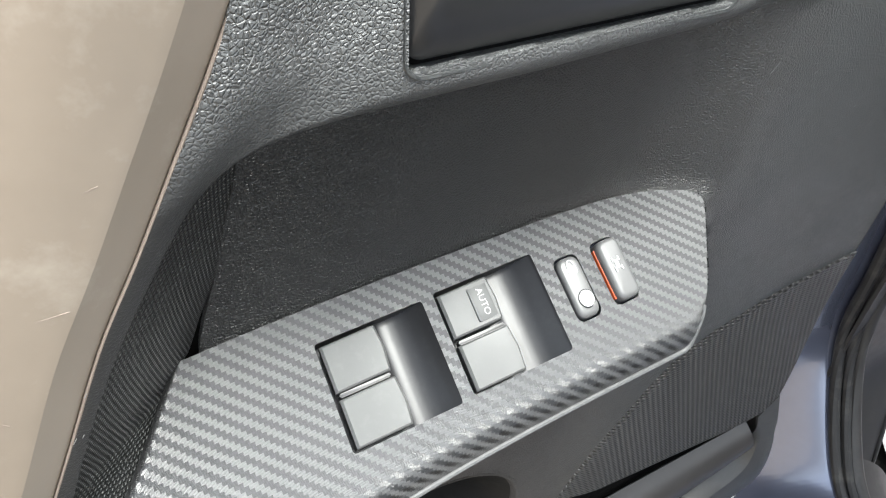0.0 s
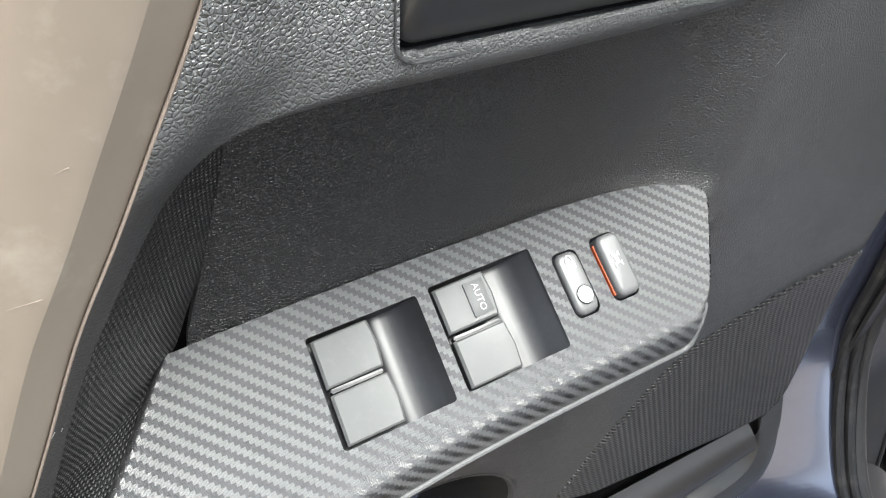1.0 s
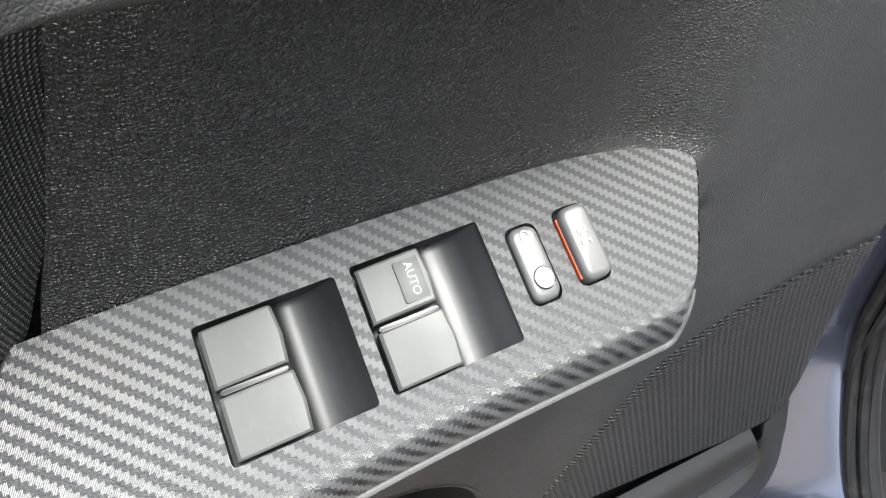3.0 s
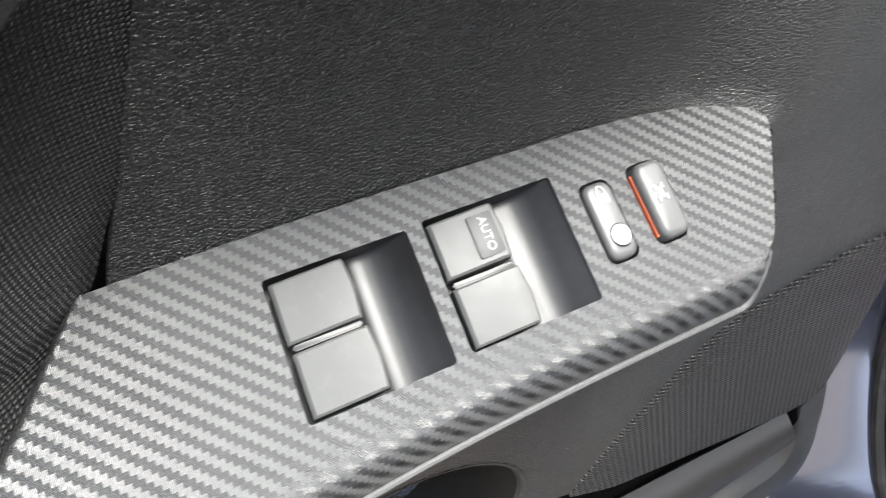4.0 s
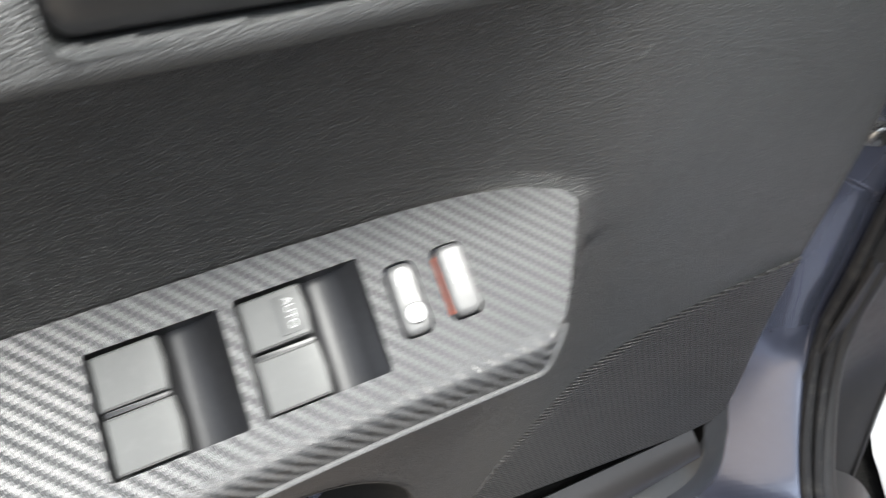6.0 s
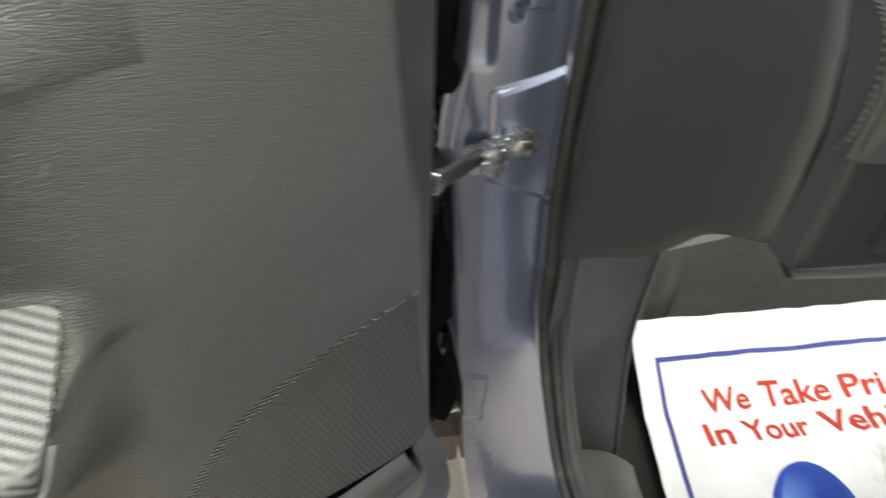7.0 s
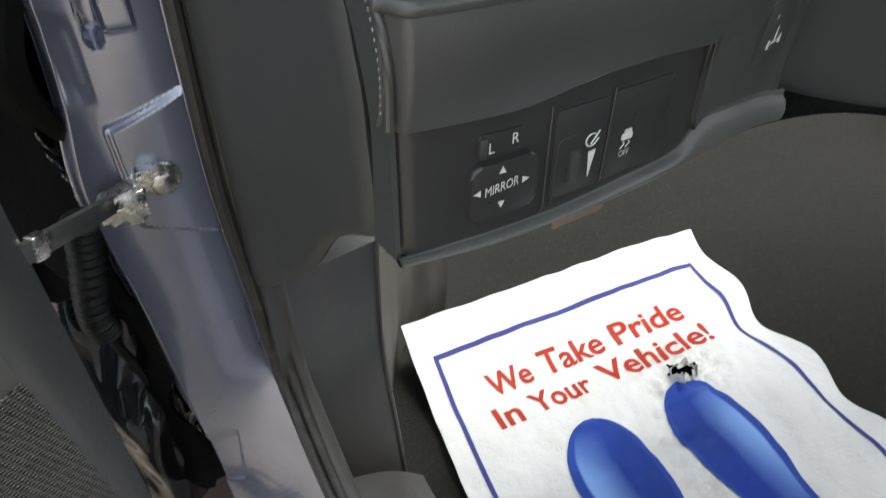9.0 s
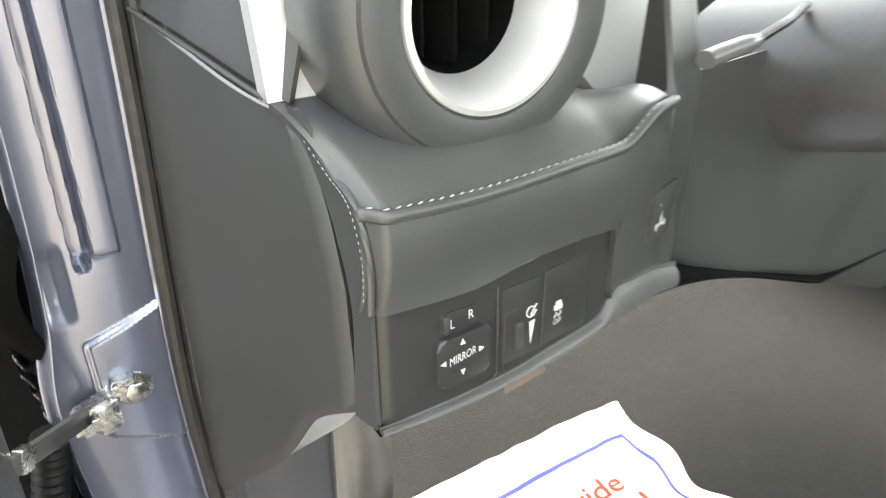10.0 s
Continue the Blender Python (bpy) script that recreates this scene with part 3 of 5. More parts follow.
def cloth_at(v, w, foot=False):
    seam = lerp(0.998, 0.977, w)
    z = lerp(0.90, seam - 0.0005, v) if foot else lerp(seam, 1.128, v)
    ul, ur = cloth_l(z) - 0.002, cloth_r(z) + 0.004
    nl = up_n(cloth_l(z), z) - lerp(0.006, 0.024, ease((z - 1.02) / 0.08))
    nr = lerp(0.022, mid_n(max(-0.049, ur), max(z, 1.013)) - 0.0012, ease((z - 0.975) / 0.035))
    u = lerp(ul, ur, w)
    n = lerp(nl, nr, w) - lerp(-0.002, 0.004, ease((z - 1.0) / 0.08)) * math.sin(w * math.pi) * ease((z - 0.97) / 0.05) + 0.004 * math.sin(w * math.pi) * (1 - ease((z - 0.97) / 0.05))
    return u, n, z


part("cloth_insert", sheet(lambda v, w: dv(*cloth_at(v, w)), 60, 16, uvf=lambda v, w: ((cloth_at(v, w)[0] - cloth_l(cloth_at(v, w)[2])) * K * 1.15, cloth_at(v, w)[2] * K * 1.1)), M_CLOTH, door,
     "black woven cloth strip beside the grip", thick=0.002)
part("grip_foot", sheet(lambda v, w: dv(*cloth_at(v, w, True)), 20, 16), M_FOOT, door, "grained foot of the pull grip", thick=0.002)

# black sheet that fills the gap behind the cloth as shade
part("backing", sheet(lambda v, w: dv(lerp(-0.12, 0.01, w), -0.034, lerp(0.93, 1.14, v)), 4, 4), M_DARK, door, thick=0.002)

# perforated lower panel and the map pocket
mesh_top = curve_through([(0.186, 0.7265), (0.206, 0.785), (0.2235, 0.822), (0.250, 0.862), (0.2756, 0.8825), (0.304, 0.8955), (0.336, 0.9065), (0.3944, 0.9214)], 60)
mesh_low = curve_through([(0.187, 0.7255), (0.2586, 0.7218), (0.347, 0.7216), (0.395, 0.7279), (0.4100, 0.7472), (0.4038, 0.8308), (0.3950, 0.9197)], 60)


def mesh_at(v, w):
    i = min(int(w * 59), 58)
    t = w * 59 - i
    u, z = lerp(lerp(mesh_low[i], mesh_low[i + 1], t), lerp(mesh_top[i], mesh_top[i + 1], t), v)
    return dv(u, mid_n(u, z) + 0.0016 - 0.0030 * max(0.0, 1 - (1 - v) / 0.04), z)


def mesh_uv(v, w):
    p = mesh_at(v, w) - D_O
    return (p.dot(D_U) * K + 0.35 * p.z * K, p.z * K)


part("mesh_panel", sheet(mesh_at, 40, 60, uvf=mesh_uv), M_MESH, door, "dark grey finely perforated lower panel", thick=0.002)
# pocket shade drawn as a near-black sheet
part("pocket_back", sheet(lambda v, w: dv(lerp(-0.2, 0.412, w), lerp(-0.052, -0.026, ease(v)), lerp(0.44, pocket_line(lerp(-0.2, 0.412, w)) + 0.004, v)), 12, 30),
     M_DARK, door, "near-black sheet for the shade inside the map pocket", thick=0.002)
frame_in = curve_through([(-0.15, 0.600, 0.0), (0.05, 0.608, 0.0), (0.20, 0.617, 0.0), (0.30, 0.625, 0.0), (0.360, 0.638, 0.0), (0.390, 0.661, 0.001), (0.4005, 0.693, -0.003), (0.3965, 0.7225, -0.0075)], 60)
frame_out = curve_through([(-0.15, 0.566, 0.0), (0.05, 0.574, 0.0), (0.20, 0.582, 0.0), (0.30, 0.591, 0.0), (0.395, 0.597, 0.0), (0.431, 0.614, 0.002), (0.4325, 0.668, 0.001), (0.4105, 0.7460, -0.006)], 60)


def pocket_at(v, w):
    i = min(int(w * 59), 58)
    p = lerp(lerp(frame_out[i], frame_out[i + 1], w * 59 - i), lerp(frame_in[i], frame_in[i + 1], w * 59 - i), v)
    k = 1 - ease((w - 0.72) / 0.24)
    return dv(p[0], p[2] + (0.007 * math.sin(v * math.pi) ** 0.7 - 0.012 * (ease(1 - v / 0.12) + ease((v - 0.9) / 0.1))) * k + 0.001 * (1 - k), p[1])


part("pocket_frame", sheet(pocket_at, 16, 90), M_PLASTIC, door, "rounded black frame of the map pocket", thick=0.003)
part("pocket_flap", sheet(lambda v, w: dv(lerp(lerp(0.10, 0.3995, w), lerp(0.16, 0.391, w), v), lerp(lerp(-0.006, 0.0, w), lerp(-0.034, -0.012, w), v) + 0.006 * math.sin(v * math.pi), lerp(lerp(0.598, 0.682, w ** 1.4), lerp(0.640, 0.7125, w), v)), 12, 30),
     M_POCKET, door, "satin grey-black inner wall of the map pocket", thick=0.002)


part("spring_clip", join(sweep(curve_through([dv(0.408, -0.006, 0.575), dv(0.410, 0.0, 0.588), dv(0.4165, 0.0, 0.590), dv(0.419, -0.004, 0.575)], 24), 0.0011, 6),
                         sweep([dv(0.403, -0.004, 0.584), dv(0.403, -0.002, 0.5845)], 0.0025, 10)), M_STEEL, door, "small steel spring clip below the pocket")


def cup_at(v, w, lip=False):
    a = w * math.tau
    r = 1.06 - 0.06 * v if lip else 1 - v
    u, z = 0.065 + 0.078 * r * math.cos(a), 0.757 + 0.064 * r * math.sin(a)
    if lip:
        return dv(u, mid_n(u, z) + 0.0005 - 0.0045 * v ** 3, z)
    return dv(u, lerp(-0.026, mid_n(u, z) - 0.0038, r ** 3) - 0.04 * (1 - r * r), z)


part("recess_rim", sheet(lambda v, w: cup_at(v, w, True), 8, 70), M_PANEL, door)
# black material here replaces the shade inside the recess
part("bottle_recess", sheet(cup_at, 14, 70), M_BOOT, door, "dark round bottle recess under the armrest", thick=0.002)

# door handle bowl
def bowl_n(u, z):
    return top_n(u)


BO = rounded(0.0265, 1.1415, 0.164, 1.27, 0.007, 8)


def bowl_ring(du, dn):
    cu, cz = 0.095, 1.21
    out = []
    for a, b in BO:
        low = ease((1.2 - b) / 0.05)
        out.append(dv(a + (cu - a) / 0.07 * du * 0.55, bowl_n(a, b) + dn, b + (cz - b) / 0.07 * du * (1 + 0.35 * low)))
    return out


def ring_sheet(rings):
    bm = bmesh.new()
    rows = [[bm.verts.new(p) for p in r] for r in rings]
    for q, r in zip(rows, rows[1:]):
        for k in range(len(q)):
            bm.faces.new((q[k], q[(k + 1) % len(q)], r[(k + 1) % len(q)], r[k]))
    return bm


part("handle_lip", ring_sheet([bowl_ring(-0.0022, -0.001), bowl_ring(-0.0011, 0.0007), bowl_ring(-0.0003, 0.0006), bowl_ring(0.0002, -0.007)]), M_SIDE, door)
hb = part("handle_bowl", ring_sheet([bowl_ring(0.0018, -0.009), bowl_ring(0.0020, -0.0042), bowl_ring(0.0034, -0.0022), bowl_ring(0.0095, 0.0008), bowl_ring(0.0165, 0.0040), bowl_ring(0.0182, 0.0042),
                                     bowl_ring(0.0194, 0.003), bowl_ring(0.0200, -0.001)]),
          M_SMOOTH, door, "satin black inner handle bowl")
# shade of the narrow gap round the bowl, drawn as a black ring
part("bowl_gap", ring_sheet([bowl_ring(0.0001, -0.0065), bowl_ring(0.0024, -0.0068)]), M_DARK, hb)
# cup made black because it lies deep in shade
part("handle_cup", ring_sheet([bowl_ring(0.0198, -0.001), bowl_ring(0.0212, -0.020), bowl_ring(0.027, -0.040), bowl_ring(0.044, -0.048), bowl_ring(0.066, -0.050)]), M_GLOSS, hb, "deep black cup behind the handle")

# ---- switch panel ----
TOP = curve_through([(-0.0505, -0.0155), (-0.02, -0.0162), (0.044, -0.0162), (0.10, -0.0152), (0.134, -0.0143), (0.16, -0.0125), (0.182, -0.009), (0.2005, -0.0035)], 40)
RIGHT = curve_through([(0.2005, -0.0035), (0.2055, -0.0008), (0.2078, 0.0025), (0.2045, 0.010), (0.191, 0.031), (0.1845, 0.040)], 16)
FRONT = curve_through([(0.1845, 0.040), (0.18, 0.0432), (0.17, 0.0438), (0.10, 0.0442), (0.042, 0.0458), (-0.015, 0.0495), (-0.06, 0.053), (-0.115, 0.057)], 50)
LEFT = curve_through([(-0.115, 0.057), (-0.0938, 0.0358), (-0.0734, 0.0138), (-0.0614, -0.0014), (-0.0505, -0.0155)], 32)
HOLES = [rounded(0.0, -0.0028, 0.0505, 0.0385, 0.0015, 3), rounded(0.0562, -0.0036, 0.1075, 0.0378, 0.0015, 3),
         rounded(0.1155, 0.0028, 0.1290, 0.0302, 0.0035, 4), rounded(0.1365, 0.0022, 0.1510, 0.0300, 0.0035, 4)]
rim = [tuple(p) for seg in (TOP[:-1], RIGHT[:-1], FRONT[:-1], LEFT[:-1]) for p in seg]


fas = [Vector(p) for p in FRONT]


def panel_face():
    bm = bmesh.new()
    uv = bm.loops.layers.uv.new("UVMap")
    edges = []
    for loop in (rim, *HOLES):
        vs = [bm.verts.new((a, b, 0)) for a, b in loop]
        edges += [bm.edges.new((vs[i], vs[(i + 1) % len(vs)])) for i in range(len(vs))]
    bmesh.ops.triangle_fill(bm, edges=edges, use_beauty=True)
    bmesh.ops.recalc_face_normals(bm, faces=bm.faces)
    if sum(f.normal.z for f in bm.faces) < 0:
        bmesh.ops.reverse_faces(bm, faces=bm.faces)
    wells = {(round(a, 5), round(b, 5)) for hole in HOLES[:2] for a, b in hole}
    front = {(round(p.x, 5), round(p.y, 5)) for p in fas}
    side = {(round(a, 5), round(b, 5)) for a, b in LEFT}
    border = [e for e in bm.edges if len(e.link_faces) == 1
              and not any(all((round(v.co.x, 5), round(v.co.y, 5)) in ring for v in e.verts) for ring in (front, wells, side))]
    ext = bmesh.ops.extrude_edge_only(bm, edges=border)
    for v in [g for g in ext["geom"] if isinstance(g, bmesh.types.BMVert)]:
        v.co.z = -0.0028
    for f in bm.faces:
        for lp in f.loops:
            lp[uv].uv = (lp.vert.co.x * K, (lp.vert.co.y * 1.16 - lp.vert.co.z) * K)
    for v in bm.verts:
        v.co = pv(*v.co)
    return bm


part("switch_panel", panel_face(), M_CARBON, door, "grey carbon-look film on the window switch panel", sharp=50)

def side_at(v, w):
    """The film rolls over the rear edge of the panel."""
    i = min(int(w * 31), 30)
    a, b = Vector(LEFT[i]), Vector(LEFT[i + 1])
    p, t = lerp(a, b, w * 31 - i), (b - a).normalized()
    size = math.sin(min(1.0, 0.12 + 0.88 * w) * math.pi) ** 0.4 if w < 1 else 0.0
    q = ((1 - v) ** 3, 3 * v * (1 - v) ** 2, 3 * v * v * (1 - v), v ** 3)
    out, down = (sum(c * r for c, r in zip(q, rr)) * lerp(0.15, 1, size) for rr in ((0, 0.0030, 0.0050, 0.0052), (0, 0, -0.0020, -0.0075)))
    return p.x + t.y * out, p.y - t.x * out, down


def side_uv(v, w):
    a, b, h = side_at(v, w)
    return a * K, (b * 1.16 - h) * K


part("switch_panel_side", sheet(lambda v, w: pv(*side_at(v, w)), 12, 62, uvf=side_uv), M_CARBON, door, "rolled rear edge of the carbon-look film", thick=0.001)

rng = random.Random(21)
edge = curve_through(RIGHT, 80)
k = 12
while k < 76:
    j = min(79, k + rng.randint(1, 3))
    part("film_nick", sweep([pv(edge[k][0] + 0.0001, edge[k][1], -0.0004), pv(edge[j][0] + 0.0002, edge[j][1], -0.0006)], rng.uniform(0.0005, 0.0009), 5, 0.6), M_DARK, door, "dark nick in the film's edge")
    k = j + rng.randint(2, 4)


def fascia_at(v, w):
    i = min(int(w * 49), 48)
    p = lerp(fas[i], fas[i + 1], w * 49 - i)
    fade = ease((0.1845 - p.x) / 0.014)
    roll = [(0, 0), (0.0074, -0.0043), (0.0084, -0.0105), (0.0049, -0.0222)]
    q = ((1 - v) ** 3, 3 * v * (1 - v) ** 2, 3 * v * v * (1 - v), v ** 3)
    out, down = (sum(c * r[k] for c, r in zip(q, roll)) for k in (0, 1))
    return pv(p.x, p.y, 0) + D_N * (out * fade) + Vector((0, 0, down * lerp(0.35, 1, fade)))


def fascia_uv(v, w):
    i = min(int(w * 49), 48)
    p = lerp(fas[i], fas[i + 1], w * 49 - i)
    return p.x * K, (p.y * 1.16 + 0.0245 * v) * K


part("switch_panel_front", sheet(lambda v, w: fascia_at(1 - v, 1 - w), 18, 98, uvf=lambda v, w: fascia_uv(1 - v, 1 - w)), M_CARBON, door,
     "dark front fall of the carbon-look film", thick=0.002)
part("panel_lip", sweep([fascia_at(1, w) + D_N * 0.0008 for w in np.linspace(0.015, 1, 70)], 0.0014, 8), M_LOCK, door, "pale lower edge of the switch panel")

# window switches: a rocker profile drawn across, with a rounded far edge
def rocker(u0, u1, n0, n1):
    prof = [(u0, -0.006), (u0, -0.0014), (u0 + 0.0012, -0.0003), (lerp(u0, u1, 0.5), 0.0008), (u1 - 0.0035, 0.0016), (u1 - 0.0012, 0.0014), (u1 - 0.0002, 0.0002), (u1, -0.0025), (u1 - 0.002, -0.008)]
    bm = bmesh.new()
    rows = []
    for n, drop in ((n0, 0.0007), (n0 + 0.0007, 0.0), (lerp(n0, n1, 0.5), -0.0002), (n1 - 0.0007, 0.0), (n1, 0.0007)):
        bow = 0.0010 * (1 - ((n - (n0 + n1) / 2) / ((n1 - n0) / 2)) ** 2)
        rows.append([bm.verts.new(pv(u + (bow if k > 4 else 0), n, h - (drop if 0 < k < 8 else 0))) for k, (u, h) in enumerate(prof)])
    for q, r in zip(rows, rows[1:]):
        for k in range(len(prof) - 1):
            bm.faces.new((q[k], q[k + 1], r[k + 1], r[k]))
    bm.faces.new(rows[0])
    bm.faces.new(rows[-1])
    bmesh.ops.recalc_face_normals(bm, faces=bm.faces)
    return bm


KNOBS = [(0.0018, 0.0268, -0.0012, 0.0166), (0.0022, 0.0274, 0.0192, 0.0374), (0.0580, 0.0824, -0.0020, 0.0158), (0.0584, 0.0830, 0.0188, 0.0370)]
sw = [part("window_switch", rocker(*k), M_KNOB, door, "worn grey window switch") for k in KNOBS]
part("marking_plate", prism(rounded(0.0712, 0.0002, 0.0806, 0.0138, 0.0006), 0.0008, 0.00185, lambda a, b, h: pv(a, b, h), 0.0002), M_KNOB, sw[2])
part("lettering", lettering("AUTO", 0.0043, lambda x, y, h: pv(0.0762 + y, 0.0070 + x * 0.92, 0.0021 + h), 0.00005), M_PALE, sw[2], "pale word AUTO")
for u0, u1, n0, n1 in ((0.0, 0.0505, -0.0028, 0.0385), (0.0562, 0.1075, -0.0036, 0.0378)):
    prof = [(u0, -0.0001), (u0 + 0.0003, -0.0110), (u0 + 0.0010, -0.0125), (u0 + 0.0235, -0.0115), (u0 + 0.0300, -0.0100), (u0 + 0.0345, -0.0098), (u0 + 0.0385, -0.0090), (u0 + 0.0425, -0.0072),
            (u0 + 0.0465, -0.0042), (u1 - 0.0012, -0.0014), (u1, -0.0001)]
    line = curve_through(prof, 60)
    part("switch_well", sheet(lambda v, w: pv(line[round(w * 59)][0], lerp(n1, n0, v), line[round(w * 59)][1]), 8, 59), M_GLOSS, door, "gloss black finger scoop", thick=0.0008)
    part("well_wall", join(*[sheet(lambda v, w, q=q, s=s: pv(lerp(u0, u1, w if s else 1 - w), q, lerp(-0.018, -0.0001, v)), 2, 2) for q, s in ((n0, True), (n1, False))]),
         M_GLOSS, door, thick=0.0008)
    part("switch_gap_strip", prism(rounded(u0 + 0.003, 0.0170, u0 + 0.0262, 0.0186, 0.0006), -0.006, -0.0016, lambda a, b, h: pv(a, b, h), 0.0004), M_GLOSS, door)

def pill(a0, b0, a1, b1, corner, low, high, soft, place):
    """A button with a generous fillet all round and a slightly domed top."""
    rings = [(0.0, low)] + [(soft * (1 - math.cos(t)), high - soft * (1 - math.sin(t))) for t in np.linspace(0, math.pi / 2, 7)]
    bm = bmesh.new()
    rows = [[bm.verts.new(place(a, b, h)) for a, b in rounded(a0 + i, b0 + i, a1 - i, b1 - i, max(corner - i, 0.0005), 6)] for i, h in rings]
    for q, r in zip(rows, rows[1:]):
        for k in range(len(q)):
            bm.faces.new((q[k], q[(k + 1) % len(q)], r[(k + 1) % len(q)], r[k]))
    mid = bm.verts.new(place((a0 + a1) / 2, (b0 + b1) / 2, high + 0.0002))
    for k in range(len(rows[-1])):
        bm.faces.new((rows[-1][k], rows[-1][(k + 1) % len(rows[-1])], mid))
    bmesh.ops.recalc_face_normals(bm, faces=bm.faces)
    return bm


lk = part("lock_switch", pill(0.1164, 0.0036, 0.1284, 0.0294, 0.0040, -0.006, 0.0024, 0.0022, lambda a, b, h: pv(a, b, h - 0.05 * abs(b - 0.0166))), M_LOCK, door,
          "silver-grey central locking switch", sharp=60)
part("key_symbol", join(prism(rounded(0.1202, 0.0082, 0.1248, 0.0114, 0.0006), 0.0016, 0.0026, lambda a, b, h: pv(a, b, h)),
                        sweep([pv(0.1225 + 0.0017 * math.cos(t), 0.0080 - 0.0026 * math.sin(t), 0.0023) for t in np.linspace(0, math.pi, 9)], 0.00035, 5)), M_ICON, lk, "pale padlock symbol")
part("round_mark", join(sweep([pv(0.1232 + 0.0040 * math.cos(t), 0.0222 + 0.0037 * math.sin(t), 0.0024) for t in np.linspace(0, math.tau, 25)], 0.00028, 5, caps=False)), M_SMOOTH, lk, "dark ring round the button mark")
part("round_button", sheet(lambda v, w: pv(0.1232 + 0.0037 * v * math.cos(w * math.tau), 0.0222 + 0.0034 * v * math.sin(w * math.tau), 0.0028 - 0.0003 * v * v), 3, 24), M_ICON, lk, turn=False, thick=0.0002)
wl2 = part("window_lock_switch", pill(0.1378, 0.0032, 0.1502, 0.0292, 0.0040, -0.006, 0.0044, 0.0024, lambda a, b, h: pv(a + 0.06 * h, b, h + 0.02 * (0.016 - b))), M_LOCK, door,
           "silver-grey window lock switch with an orange side", sharp=60)
part("orange_side", prism(rounded(0.1374, 0.0056, 0.1382, 0.0272, 0.0004), -0.004, 0.0008, lambda a, b, h: pv(a, b, h), 0.0003), M_ORANGE, wl2, "orange warning stripe")
part("key_symbol", join(*[sweep([pv(0.1440 + p * 0.0018, 0.0146 + q * 0.0029, 0.0049), pv(0.1440 - p * 0.0018, 0.0146 - q * 0.0029, 0.0049)], 0.00028, 5) for p, q in ((1, 1), (1, -1))],
                        *[sweep([pv(0.1440 + p * 0.0018, 0.0146 + q * 0.0029, 0.0049), pv(0.1440 + p * 0.0018, 0.0146 + q * 0.0010, 0.0049)], 0.0003, 5) for p in (1, -1) for q in (1, -1)],
                        prism(rounded(0.1431, 0.0128, 0.1449, 0.0164, 0.0005), 0.0040, 0.0049, lambda a, b, h: pv(a, b, h))), M_ICON, wl2, "pale window lock symbol")

# ---- car body: painted hinge pillar that turns into the sill ----
car = thing("car", (0.45, 0.55, 0.30), "dark blue car body pillar and sill in the door opening", "car")
SEAL = curve_through([(0.489, 0.552, 1.40), (0.487, 0.552, 1.15), (0.484, 0.553, 1.00), (0.484, 0.555, 0.90), (0.491, 0.557, 0.78), (0.497, 0.552, 0.67),
                      (0.508, 0.49, 0.563), (0.518, 0.43, 0.520), (0.528, 0.30, 0.495), (0.532, 0.0, 0.485), (0.534, -0.9, 0.485)], 140)
SHUT = curve_through([(0.412, 0.562, 1.40), (0.410, 0.562, 1.15), (0.405, 0.562, 1.00), (0.394, 0.562, 0.905), (0.404, 0.562, 0.77), (0.411, 0.560, 0.62),
                      (0.420, 0.535, 0.46), (0.428, 0.45, 0.40), (0.432, 0.30, 0.375), (0.434, 0.0, 0.37), (0.434, -0.9, 0.37)], 140)


def pillar_at(v, w):
    i = min(int((1 - v) * 139), 138)
    t = (1 - v) * 139 - i
    a, b = lerp(SHUT[i], SHUT[i + 1], t), lerp(SEAL[i], SEAL[i + 1], t)
    p = lerp(a, b, w)
    up = ease((p.z - 0.60) / 0.1)
    d = 0.004 - 0.005 * math.sin(w * math.pi) ** 0.8
    d += 0.020 * (1 - ease(w / 0.10))
    # raised bolt pad, slot and rib above it
    x, z = p.x, p.z
    pad = ease((x - (0.4285 - 0.02 * (z - 0.93))) / 0.005) * ease(((0.968 + 0.36 * (x - 0.4296)) - z) / 0.005) * ease((z - (0.880 - 0.45 * (x - 0.4287))) / 0.006)
    d -= 0.0055 * pad
    slot = ease((0.0062 - abs(x - 0.4415)) / 0.0022) * ease((z - 1.021 - 12.0 * (x - 0.4415) ** 2 * 10) / 0.006)
    d += 0.020 * slot
    ribz = ease((x - 0.4475) / 0.003) * ease((0.468 - x) / 0.003) * ease((z - 1.031) / 0.006)
    d -= 0.005 * ribz
    dent = ease((x - 0.405) / 0.01) * ease((0.432 - x) / 0.01) * ease((z - 0.98) / 0.02) * ease((1.05 - z) / 0.02)
    d += 0.004 * dent
    # stepped joint pressed into the foot
    foot = ease((0.612 - z) / 0.006)
    d += 0.0045 * foot * ease((0.448 + 0.10 * (z - 0.57) - x) / 0.004) * (1 - ease((0.545 - z) / 0.006))
    out = Vector((0, -1, 0)) * up + Vector((-0.5, -0.05, 0.85)) * (1 - up)
    return p - out * d


part("pillar", sheet(pillar_at, 700, 110), M_BLUE, car, "glossy dark blue painted hinge pillar and sill", thick=0.004)
part("pillar_return", sheet(lambda v, w: pillar_at(v, 0) + Vector((lerp(0.0, -0.006, w), lerp(0.0, 0.16, w), 0)), 120, 4, ), M_BLUE, car, thick=0.003, turn=True)
part("pillar_flange", sheet(lambda v, w: pillar_at(v, 1) + Vector((lerp(0, 0.02, w), lerp(0, -0.004, w), lerp(0, 0.006, w))), 120, 3), M_BLUE, car, thick=0.003)
